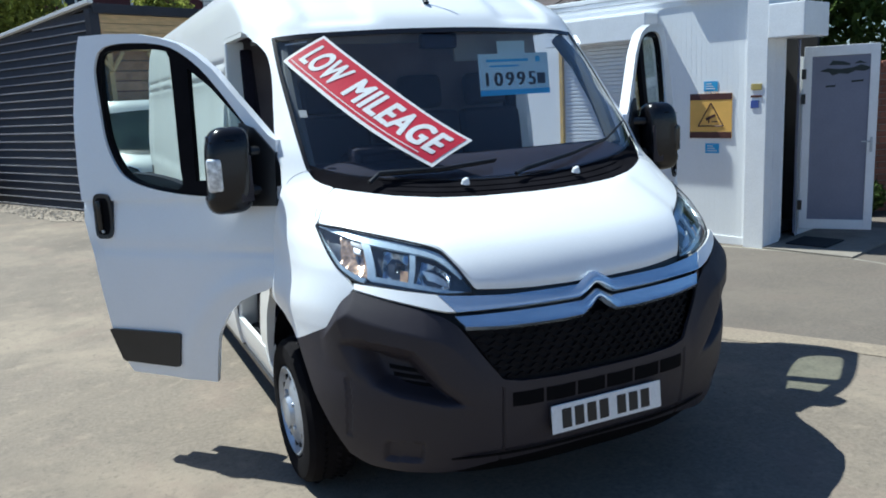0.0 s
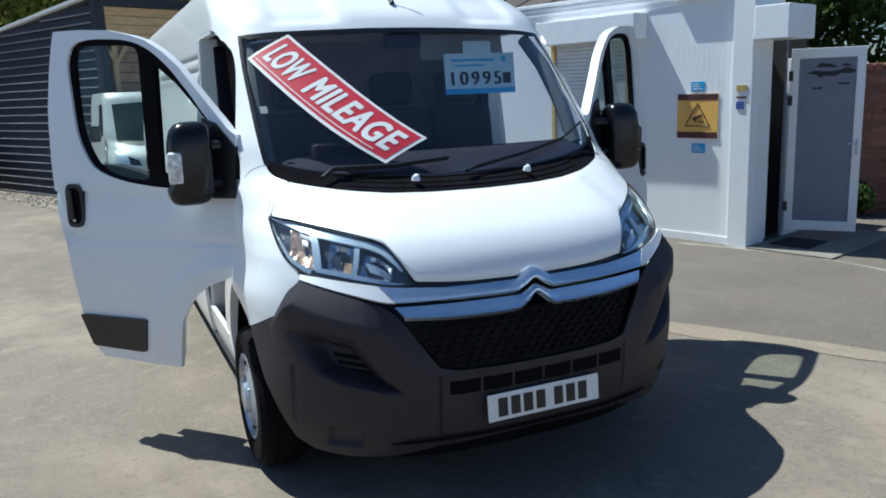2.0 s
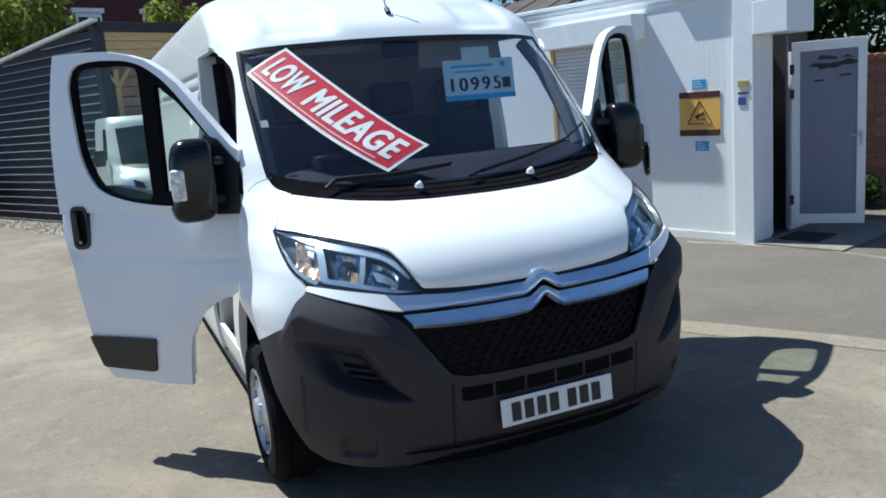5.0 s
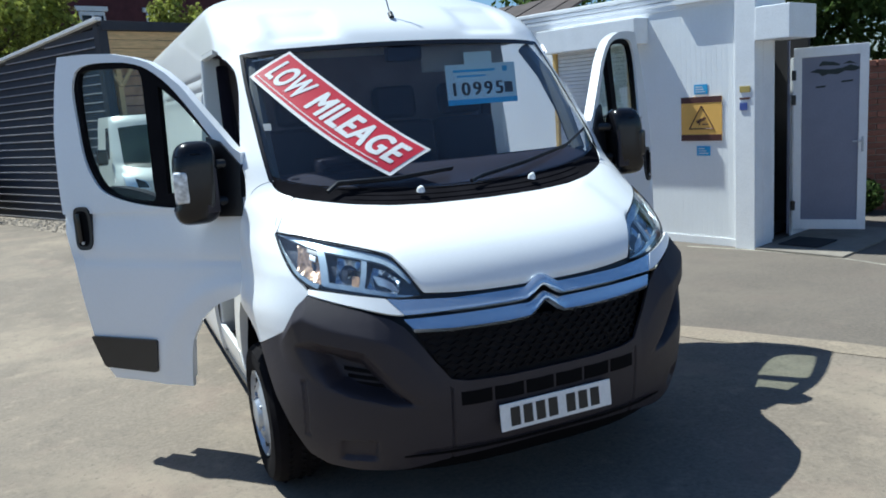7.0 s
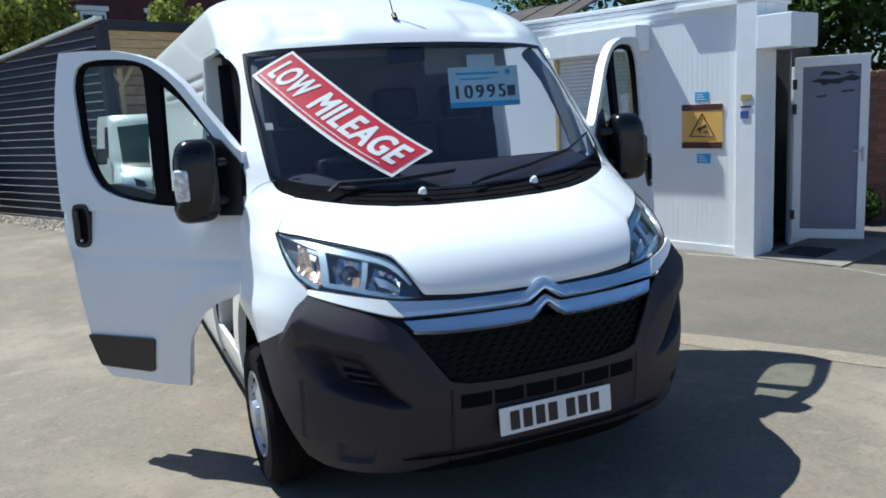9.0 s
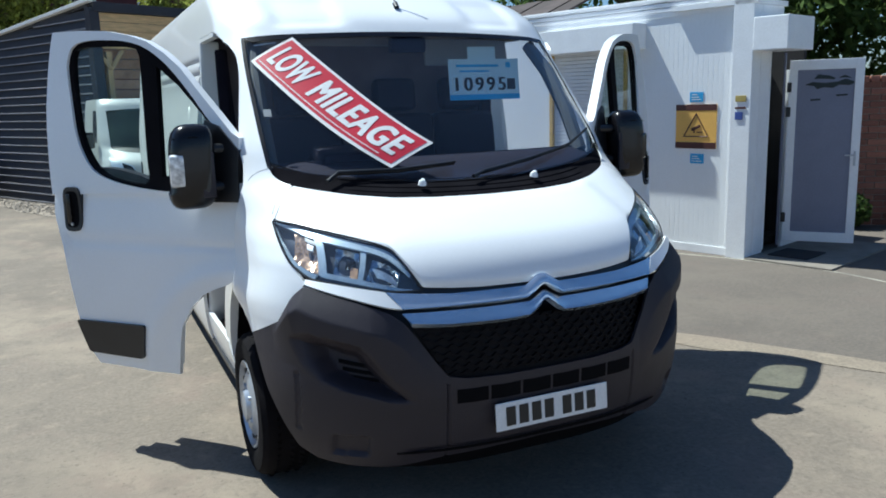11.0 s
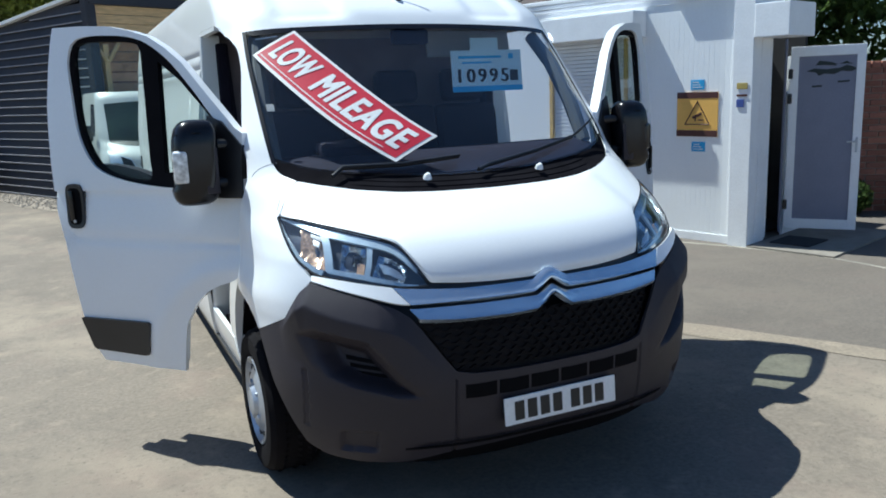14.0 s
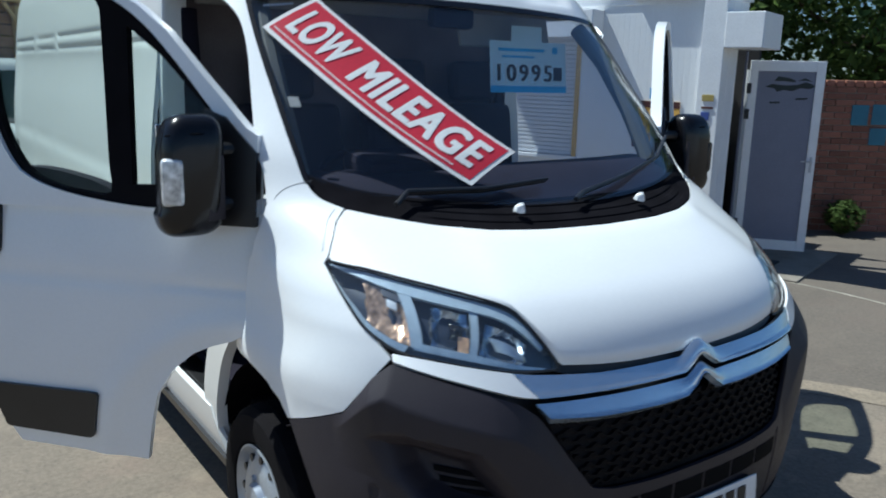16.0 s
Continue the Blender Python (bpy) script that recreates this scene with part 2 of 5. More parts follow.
def part(name, bm, mat, parent=None, label="", smooth=True):
    bmesh.ops.recalc_face_normals(bm, faces=bm.faces)
    me = bpy.data.meshes.new(name)
    bm.to_mesh(me)
    bm.free()
    me.materials.append(mat)
    if smooth:
        me.polygons.foreach_set("use_smooth", [True] * len(me.polygons))
        me.set_sharp_from_angle(angle=radians(32))
    ob = new(name, me)
    if parent:
        ob.parent = parent
    return tagged(ob, label)


def thing(name, label, category, group="", kind="", at=(0, 0, 0)):
    ob = new(name)
    ob.location = at
    return tagged(ob, label, category, group, kind)


def box_bm(bm, size, m=None, bevel=0.0, segments=2):
    r = bmesh.ops.create_cube(bm, size=1.0)
    bmesh.ops.scale(bm, vec=size, verts=r["verts"])
    if bevel:
        edges = list({e for v in r["verts"] for e in v.link_edges})
        out = bmesh.ops.bevel(bm, geom=edges, offset=bevel, segments=segments, profile=0.6, affect="EDGES")
        vs = list({v for f in out["faces"] for v in f.verts} | {v for v in r["verts"] if v.is_valid})
    else:
        vs = r["verts"]
    if m is not None:
        bmesh.ops.transform(bm, matrix=m, verts=vs)
    return vs


def box(name, size, m, mat, parent=None, label="", bevel=0.004):
    bm = bmesh.new()
    box_bm(bm, size, None, bevel)
    bm.transform(m)
    return part(name, bm, mat, parent, label, smooth=False)


def tube_bm(bm, points, radius, sides=8, caps=True):
    pts = [Vector(p) for p in points]
    rings = []
    for i, p in enumerate(pts):
        d = (pts[min(i + 1, len(pts) - 1)] - pts[max(i - 1, 0)]).normalized()
        a = d.cross(Vector((0, 0, 1)) if abs(d.z) < 0.9 else Vector((1, 0, 0))).normalized()
        b = d.cross(a)
        r = radius[i] if isinstance(radius, (list, tuple)) else radius
        rings.append([bm.verts.new(p + (a * math.cos(k * math.tau / sides) + b * math.sin(k * math.tau / sides)) * r) for k in range(sides)])
    for r0, r1 in zip(rings, rings[1:]):
        for k in range(sides):
            bm.faces.new((r0[k], r0[(k + 1) % sides], r1[(k + 1) % sides], r1[k]))
    if caps:
        bm.faces.new(rings[0]), bm.faces.new(rings[-1])


def lathe_bm(bm, profile, sides=40):
    """profile: (radius, along x); turned round the x axis."""
    rings = [[bm.verts.new((h, r * math.cos(k * math.tau / sides), r * math.sin(k * math.tau / sides))) for k in range(sides)] for r, h in profile]
    for r0, r1 in zip(rings, rings[1:]):
        for k in range(sides):
            bm.faces.new((r0[k], r0[(k + 1) % sides], r1[(k + 1) % sides], r1[k]))
    return rings


def outline_bm(outline, holes, to3d, depth):
    """A flat plate with holes: to3d(u, v, w) maps it; w runs from 0 to depth."""
    bm = bmesh.new()
    loops = []
    for loop in [outline] + holes:
        vs = [bm.verts.new((u, v, 0)) for u, v in loop]
        for i in range(len(vs)):
            bm.edges.new((vs[i], vs[(i + 1) % len(vs)]))
        loops.append(vs)
    bmesh.ops.triangle_fill(bm, use_beauty=True, use_dissolve=False, edges=bm.edges[:])
    front = bm.faces[:]
    back = bmesh.ops.duplicate(bm, geom=bm.verts[:] + bm.edges[:] + front)
    vmap = back["vert_map"]
    for vs in loops:
        for i in range(len(vs)):
            a, b = vs[i], vs[(i + 1) % len(vs)]
            bm.faces.new((a, b, vmap[b], vmap[a]))
    moved = {vmap[v] for vs in loops for v in vs}
    for v in bm.verts:
        v.co = to3d(v.co.x, v.co.y, depth if v in moved else 0.0)
    return bm


def smooth_curve(points, n, closed=False):
    """Catmull-Rom through 2D points, n samples at even chord steps."""
    p = [Vector((a, b)) for a, b in points]
    k = len(p)
    fine = []
    spans = k if closed else k - 1
    for i in range(spans):
        if closed:
            a, b, c, d = p[(i - 1) % k], p[i], p[(i + 1) % k], p[(i + 2) % k]
        else:
            a, b, c, d = p[max(i - 1, 0)], p[i], p[i + 1], p[min(i + 2, k - 1)]
        for s in range(12):
            t = s / 12
            fine.append(0.5 * (2 * b + (c - a) * t + (2 * a - 5 * b + 4 * c - d) * t * t + (3 * b - a - 3 * c + d) * t ** 3))
    fine.append(p[0] if closed else p[-1])
    acc = [0.0]
    for a, b in zip(fine, fine[1:]):
        acc.append(acc[-1] + max((b - a).length, 1e-9))
    out = []
    for i in range(n):
        s = acc[-1] * i / (n if closed else n - 1)
        j = min(max(int(np.searchsorted(acc, s)), 1), len(acc) - 1)
        t = (s - acc[j - 1]) / (acc[j] - acc[j - 1])
        out.append(fine[j - 1].lerp(fine[j], min(max(t, 0), 1)))
    return out


# ---- the van's outer skin, as plan curves at each height ----
SKIN_Z = [0.16, 0.22, 0.3, 0.45, 0.6, 0.75, 0.88, 0.97, 1.05, 1.12, 1.2, 1.3, 1.36, 1.5, 1.7, 2.02, 2.1, 2.2, 2.3, 2.4, 2.47, 2.52]
NOSE_Y = [0.16, 0.09, 0.04, 0.01, 0.0, 0.02, 0.05, 0.083, 0.120, 0.178, 0.300, 0.515, 0.66, 0.795, 0.99, 1.3, 1.37, 1.53, 1.78, 2.15, 2.5, 2.9]
HALF_W = [0.94, 0.97, 1.0, 1.03, 1.038, 1.036, 1.03, 1.02, 1.015, 1.015, 1.015, 1.015, 1.012, 1.0, 0.975, 0.942, 0.93, 0.912, 0.875, 0.76, 0.55, 0.2]
ROUND = [0.75, 0.76, 0.77, 0.78, 0.78, 0.78, 0.77, 0.76, 0.76, 0.78, 0.78, 0.64, 0.52, 0.46, 0.41, 0.35, 0.36, 0.4, 0.5, 0.6, 0.6, 0.4]
POWER = 2.5


def pchip(xs, ys):
    xs, ys = np.array(xs, float), np.array(ys, float)
    h = np.diff(xs)
    d = np.diff(ys) / h
    m = np.zeros(len(xs))
    for i in range(1, len(xs) - 1):
        if d[i - 1] * d[i] > 0:
            a, b = 2 * h[i] + h[i - 1], h[i] + 2 * h[i - 1]
            m[i] = (a + b) / (a / d[i - 1] + b / d[i])
    m[0], m[-1] = d[0], d[-1]

    def f(x):
        x = min(max(x, xs[0]), xs[-1])
        i = min(max(int(np.searchsorted(xs, x)) - 1, 0), len(xs) - 2)
        t = (x - xs[i]) / h[i]
        return (2 * t ** 3 - 3 * t ** 2 + 1) * ys[i] + (t ** 3 - 2 * t * t + t) * h[i] * m[i] + (3 * t * t - 2 * t ** 3) * ys[i + 1] + (t ** 3 - t * t) * h[i] * m[i + 1]
    return f


nose_y, half_w, round_d = pchip(SKIN_Z, NOSE_Y), pchip(SKIN_Z, HALF_W), pchip(SKIN_Z, ROUND)


def skin(q, z):
    """A point of the skin: q from -1 to 1 runs round the nose, past that in metres along the flank."""
    y0, w, d = nose_y(z), half_w(z), round_d(z)
    a, s = abs(q), -1 if q < 0 else 1
    if a <= 1:
        th = a * math.pi / 2
        return Vector((s * w * math.sin(th) ** (2 / POWER), y0 + d * (1 - max(math.cos(th), 0) ** (2 / POWER)), z))
    return Vector((s * w, y0 + d + a - 1, z))


def qx(x, z):
    return math.copysign(math.asin(min(abs(x) / half_w(z), 1) ** (POWER / 2)) / (math.pi / 2), x)


def qy(y, z, s=1):
    y0, d = nose_y(z), round_d(z)
    if y >= y0 + d:
        return s * (1 + y - y0 - d)
    return s * math.acos(min(max((y0 + d - y) / d, 0), 1) ** (POWER / 2)) / (math.pi / 2)


def px(*pts):
    return [(qx(x, z), z) for x, z in pts]


def py(*pts, s=1):
    return [(qy(y, z, s), z) for y, z in pts]


def both(half):
    """A whole edge from its half, whose first point lies on the middle line."""
    return [(-q, z) for q, z in reversed(half[1:])] + half


def flip(pts):
    return [(-q, z) for q, z in pts]


def sheet(points, thick, centre=(0, 2.4, 1.05)):
    """Verts and faces of a thick sheet from a grid of points, thickened inwards."""
    nu, nv = len(points), len(points[0])
    c = Vector(centre)
    normals = [[None] * nv for _ in range(nu)]
    for i in range(nu):
        for j in range(nv):
            du = points[min(i + 1, nu - 1)][j] - points[max(i - 1, 0)][j]
            dv = points[i][min(j + 1, nv - 1)] - points[i][max(j - 1, 0)]
            n = du.cross(dv)
            if n.length < 1e-9:
                n = points[i][j] - c
            n.normalize()
            normals[i][j] = n
    mid = normals[nu // 2][nv // 2]
    sign = 1 if mid.dot(points[nu // 2][nv // 2] - c) > 0 else -1
    outer = [points[i][j] for i in range(nu) for j in range(nv)]
    inner = [points[i][j] - normals[i][j] * sign * thick for i in range(nu) for j in range(nv)]
    k = nu * nv
    faces = []

    def quad(a, b, c2, d):
        faces.append((a, b, c2, d) if sign > 0 else (d, c2, b, a))
    for i in range(nu - 1):
        for j in range(nv - 1):
            a, b, c2, d = i * nv + j, (i + 1) * nv + j, (i + 1) * nv + j + 1, i * nv + j + 1
            quad(a, b, c2, d), quad(k + d, k + c2, k + b, k + a)
    for i in range(nu - 1):
        a, b = i * nv, (i + 1) * nv
        quad(k + a, k + b, b, a)
        a, b = i * nv + nv - 1, (i + 1) * nv + nv - 1
        quad(a, b, k + b, k + a)
    for j in range(nv - 1):
        quad(j, j + 1, k + j + 1, k + j)
        a = (nu - 1) * nv + j
        quad(k + a, k + a + 1, a + 1, a)
    return outer + inner, faces


def ruled(name, low, high, mat, parent, label="", off=0.0, thick=0.012, nu=40, nv=10, relief=None, straight=False):
    """A panel of the skin between two edges given as (q, z)."""
    def line(pts):
        if straight:
            acc = [0.0]
            for a, b in zip(pts, pts[1:]):
                acc.append(acc[-1] + math.hypot(b[0] - a[0], b[1] - a[1]))
            return [Vector((np.interp(acc[-1] * i / (nu - 1), acc, [p[0] for p in pts]), np.interp(acc[-1] * i / (nu - 1), acc, [p[1] for p in pts]))) for i in range(nu)]
        return smooth_curve(pts, nu)
    a, b = line(low), line(high)
    grid = []
    for i in range(nu):
        col = []
        for j in range(nv):
            v = a[i].lerp(b[i], j / (nv - 1))
            p = skin(v.x, v.y)
            o = off + (relief(p.x, v.y, i / (nu - 1), j / (nv - 1)) if relief else 0.0)
            if o:
                e = 0.004
                n = (skin(v.x + e, v.y) - skin(v.x - e, v.y)).cross(skin(v.x, v.y + e) - skin(v.x, v.y - e))
                n.normalize()
                if n.dot(p - Vector((0, 2.6, 0.9))) < 0:
                    n = -n
                p = p + n * o
            col.append(p)
        grid.append(col)
    v, f = sheet(grid, thick)
    return mesh_object(name, v, f, mat, parent, label)


def text_mesh(words, size, spacing=1.0, fat=0.0):
    """Triangulated outlines of words in the built-in font, centred, as vertices and faces."""
    cu = bpy.data.curves.new("words", "FONT")
    cu.body, cu.size, cu.align_x, cu.align_y, cu.space_character, cu.offset = words, size, "CENTER", "CENTER", spacing, fat
    ob = new("words", cu)
    me = bpy.data.meshes.new_from_object(ob.evaluated_get(bpy.context.evaluated_depsgraph_get()))
    v, f = [p.co.copy() for p in me.vertices], [tuple(p.vertices) for p in me.polygons]
    bpy.data.objects.remove(ob)
    bpy.data.curves.remove(cu)
    bpy.data.meshes.remove(me)
    return v, f


# ---- ground ----
def flat_patch(name, pts, z, mat, label, category, kind="structure"):
    bm = bmesh.new()
    bm.faces.new([bm.verts.new((x, y, z)) for x, y in pts])
    return tagged(part(name, bm, mat, None, label, smooth=False), label, category, "", kind)


flat_patch("ground", [(-400, -400), (400, -400), (400, 400), (-400, 400)], 0.0, GROUND, "pale worn concrete yard with faint stains", "ground")
K0, KD = Vector((2.095, 1.678)), Vector((0.507, -0.862)).normalized()
KN = Vector((0.862, 0.507)).normalized()
edge = [K0 + KD * s + KN * (0.02 * math.sin(s * 2.3) + 0.012 * math.sin(s * 7.1)) for s in np.arange(-4, 14, 0.25)]
flat_patch("road", [tuple(p) for p in edge] + [tuple(edge[-1] + KN * 30), tuple(edge[0] + KN * 30)], 0.002, ASPHALT, "darker grey asphalt beside the pale concrete", "road")
outer = [K0 + KD * s - KN * (0.17 + 0.04 * math.sin(s * 1.9 + 1) + 0.022 * math.sin(s * 6.1)) for s in np.arange(-4, 14, 0.25)]
flat_patch("sandy_edge", [tuple(p + KN * 0.03) for p in edge] + [tuple(p) for p in reversed(outer)], 0.0036, SAND, "sandy strip where concrete meets asphalt", "ground")
trace_mid = [Vector(p) for p in smooth_curve([(4.05, 3.9), (4.25, 3.55), (4.42, 3.18), (4.56, 2.82), (4.66, 2.42), (4.68, 1.83), (4.6, 1.2), (4.42, 0.6)], 40)]
flat_patch("worn_line", [tuple(p + Vector((.022, .012))) for p in trace_mid] + [tuple(p - Vector((.022, .012))) for p in reversed(trace_mid)], 0.0036, LINE_WORN, "faint worn pale line curving over the asphalt", "road marking")


# ---- unseen plain wall, added to close the yard behind the walk ----
tagged(box("wall_south", (34, 0.25, 2.8), pose(-2, -13.0, 1.4), RENDER_WALL, None, "", 0.02), "unseen plain pale rendered wall added to close the yard", "wall", "", "structure")


# ---- cabin building: s along the facade, d out of it, z up ----
P0, AL, OUT = Vector((4.106, 4.439, 0)), Vector((0.30, -0.954, 0)).normalized(), Vector((-0.954, -0.30, 0)).normalized()


def facade(s, d, z):
    return P0 + AL * s + OUT * d + Vector((0, 0, z))


def facade_box(name, s0, s1, d0, d1, z0, z1, mat, parent=None, label="", bevel=0.004):
    m = Matrix((AL, OUT, (0, 0, 1))).transposed().to_4x4()
    m.translation = facade((s0 + s1) / 2, (d0 + d1) / 2, (z0 + z1) / 2)
    return box(name, (s1 - s0, d1 - d0, z1 - z0), m, mat, parent, label, bevel)


office = thing("cabin_office", "white panelled portable cabin office with open door", "building", kind="structure")


def ribbed(name, s0, s1, z0, z1, parent):
    n = max(2, int((s1 - s0) / 0.056))
    prof = []
    for i in range(n):
        a = s0 + (s1 - s0) * i / n
        w = (s1 - s0) / n
        prof += [(a, 0.0), (a + w * 0.84, 0.0), (a + w * 0.90, -0.0011), (a + w * 0.94, -0.0011)]
    prof.append((s1, 0.0))
    v, f = [], []
    for s, d in prof:
        v += [facade(s, d, z0), facade(s, d, z1), facade(s, -0.08, z0), facade(s, -0.08, z1)]
    for i in range(len(prof) - 1):
        a, b = i * 4, i * 4 + 4
        f += [(a, b, b + 1, a + 1), (a + 2, a + 3, b + 3, b + 2), (a + 1, b + 1, b + 3, a + 3), (a, a + 2, b + 2, b)]
    f += [(0, 1, 3, 2), (len(v) - 4, len(v) - 2, len(v) - 1, len(v) - 3)]
    return mesh_object(name, v, f, CLAD, parent, smooth=False)


SH0, SH1, SHB, SHT = -1.42, -0.30, 0.95, 2.17
ribbed("wall_panel", -7.0, SH0, 0.09, 2.46, office)
ribbed("wall_panel", SH1, 0.97, 0.09, 2.46, office)
ribbed("wall_panel", SH0, SH1, 0.09, SHB, office)
ribbed("wall_panel", SH0, SH1, SHT, 2.46, office)
facade_box("skirting", -7.0, 0.97, -0.08, 0.012, 0.0, 0.086, UPVC, office)
facade_box("corner_post", 0.965, 1.175, -0.10, 0.07, 0.0, 2.62, UPVC, office, bevel=0.005)
facade_box("fascia", -7.0, 0.965, -0.12, 0.012, 2.46, 2.512, UPVC, office)
facade_box("gutter", -7.0, 0.963, -0.12, 0.020, 2.512, 2.556, UPVC, office, "white plastic gutter", bevel=0.006)
facade_box("gutter_lip", -7.0, 1.19, -0.12, 0.025, 2.56, 2.605, UPVC, office, bevel=0.008)
facade_box("gutter_lip", -7.0, 1.19, -0.12, 0.033, 2.61, 2.66, UPVC, office, bevel=0.012)
facade_box("foot_block", -0.28, -0.06, -0.06, 0.07, 0.0, 0.05, CLAD, office)
facade_box("back_wall", -7.0, 0.3, -1.6, -1.5, 0.0, 2.6, CLAD, office)
facade_box("roof_deck", -7.0, 0.3, -1.6, -0.125, 2.56, 2.62, CLAD, office)
# floor coloured as if unlit
facade_box("floor_deck", -7.0, 1.0, -1.5, -0.09, 0.03, 0.10, UNLIT_ROOM, office)
# roller shutter with its box
shutter = thing("roller_shutter", "white slatted roller shutter below its box, closed", "shutter")
facade_box("shutter_box", -1.45, -0.07, 0.0, 0.25, 2.155, 2.42, UPVC, shutter, "white shutter housing", bevel=0.008)
nsl = 28
for i in range(nsl):
    h = (SHT - SHB) / nsl
    z = SHB + h * i
    s0, s1 = SH0 + 0.055, SH1 - 0.055
    bm = bmesh.new()
    vs = []
    for s in (s0, s1):
        vs.append([bm.verts.new(facade(s, d, z + k)) for d, k in ((-0.030, 0.0005), (-0.019, 0.004), (-0.016, h * 0.5), (-0.018, h - 0.004), (-0.030, h - 0.0005))])
    for k in range(4):
        bm.faces.new((vs[0][k], vs[1][k], vs[1][k + 1], vs[0][k + 1]))
    part("slat", bm, SHUTTER, shutter)
facade_box("frame_post", SH0, SH0 + 0.05, -0.06, 0.015, SHB, SHT, YELLOW, shutter, "yellow timber frame post")
facade_box("frame_post", SH1 - 0.05, SH1, -0.06, 0.015, SHB, SHT, YELLOW, shutter, "yellow timber frame post")
facade_box("sill", SH0 - 0.02, SH1 + 0.02, -0.06, 0.04, SHB - 0.04, SHB, UPVC, shutter)
# end wall with the doorway
CN = facade(1.175, 0.07, 0)
EN = -OUT


def end_box(name, k0, k1, o0, o1, z0, z1, mat, parent=None, label="", bevel=0.004):
    """k along the end wall from the corner, o outwards from it."""
    m = Matrix((EN, AL, (0, 0, 1))).transposed().to_4x4()
    m.translation = CN + EN * (k0 + k1) / 2 + AL * (o0 + o1) / 2 + Vector((0, 0, (z0 + z1) / 2))
    return box(name, (k1 - k0, o1 - o0, z1 - z0), m, mat, parent, label, bevel)


end_box("end_wall", 0.175, 0.37, -0.12, 0.0, 0.0, 2.62, UPVC, office)
end_box("end_wall", 0.37, 0.62, -0.12, 0.0, 2.08, 2.50, UPVC, office)
end_box("roof_edge", 0.0, 0.64, -0.90, 0.03, 2.50, 2.55, UPVC, office)
end_box("end_wall", 0.80, 1.55, -0.03, 0.0, 0.0, 1.88, UPVC, office)
# dark sheet added behind the doorway so the room looks unlit
end_box("inner_back", 1.22, 1.27, -0.80, -0.035, 0.1, 2.4, UNLIT_ROOM, office)
end_box("door_frame", 0.37, 0.385, -0.10, 0.008, 0.05, 2.10, UPVC, office)
# hinge-side jamb takes the panel grey: its shade is put into the colour
end_box("door_frame", 0.715, 0.735, -0.02, 0.0, 0.05, 2.05, DOOR_PANEL, office)
end_box("canopy", -0.01, 0.54, 0.0, 0.345, 2.055, 2.37, UPVC, office, "white box canopy over the doorway", bevel=0.01)
# second added dark sheet, closing the doorway with painted shade
end_box("inner_screen", 0.35, 1.2, -0.75, -0.70, 0.1, 2.4, UNLIT_ROOM, office)
leaf = thing("office_door", "open grey-panelled white plastic door with lever handle", "door", kind="structure")
end_box("panel", 0.765, 0.785, 0.10, 0.655, 0.20, 1.87, DOOR_PANEL, leaf, "grey door panel")
end_box("stile", 0.75, 0.80, 0.02, 0.10, 0.10, 1.97, UPVC, leaf)
end_box("stile", 0.75, 0.80, 0.655, 0.74, 0.10, 1.97, UPVC, leaf)
end_box("rail", 0.75, 0.80, 0.10, 0.655, 0.10, 0.20, UPVC, leaf)
end_box("rail", 0.75, 0.80, 0.10, 0.655, 1.87, 1.97, UPVC, leaf)
for z in (0.35, 1.45, 1.70):
    end_box("hinge", 0.735, 0.752, 0.0, 0.045, z - 0.05, z + 0.05, BLACK, leaf)
end_box("handle", 0.715, 0.730, 0.60, 0.70, 1.0, 1.016, STEEL, leaf, "silver lever handle", bevel=0.005)
end_box("handle_plate", 0.735, 0.752, 0.685, 0.708, 0.90, 1.05, STEEL, leaf, bevel=0.004)
# door leaf swung back past square
LEAF = Matrix.Translation(CN + EN * .775 + AL * .02) @ Matrix.Rotation(radians(22), 4, "Z") @ Matrix.Scale(.95, 4, AL) @ Matrix.Translation(-(CN + EN * .775 + AL * .02))
for o in leaf.children:
    o.data.transform(LEAF)
# faded emblem on the door: plain shapes
emblem = thing("door_emblem", "dark green winged emblem print on the door panel", "emblem")
GREENISH = material("emblem_ink", (0.012, 0.022, 0.022), 0.5, var=0.2)


def emblem_piece(pts, z=1.72):
    part("stroke", outline_bm([(0.42 + u * .245, z + v * .125) for u, v in pts], [], lambda u, v, w: LEAF @ (CN + EN * (0.760 + w) + AL * u + Vector((0, 0, v))), 0.004), GREENISH, emblem, smooth=False)


emblem_piece([(-1, .0), (-.7, .22), (-.2, .12), (.3, .2), (.6, .42), (.8, .28), (1, .1), (.75, -.12), (.4, -.05), (.1, -.3), (-.25, -.22), (-.5, -.38), (-.62, -.12)])
emblem_piece([(-.65, .45), (-.5, .82), (-.05, .7), (.2, .5), (.15, .38), (-.3, .46)])
emblem_piece([(.3, .5), (.55, .72), (.85, .45), (.6, .5)])
emblem_piece([(-.75, -1.15), (-.35, -1.12), (-.36, -1.27), (-.74, -1.30)])
emblem_piece([(.25, -.82), (.72, -.78), (.71, -.92), (.26, -.97)])
slab = thing("door_step", "pale concrete step before the office door", "step", kind="structure")
end_box("slab", 0.0, 1.6, 0.0, 0.86, 0.0, 0.022, material("step_concrete", (0.23, 0.205, 0.17), 0.9, var=0.15, bump=0.4), slab)
mat_ob = end_box("door_mat", 0.25, 0.70, 0.12, 0.52, 0.024, 0.036, MAT)
tagged(mat_ob, "dark rubber mat on the step by the door", "mat")
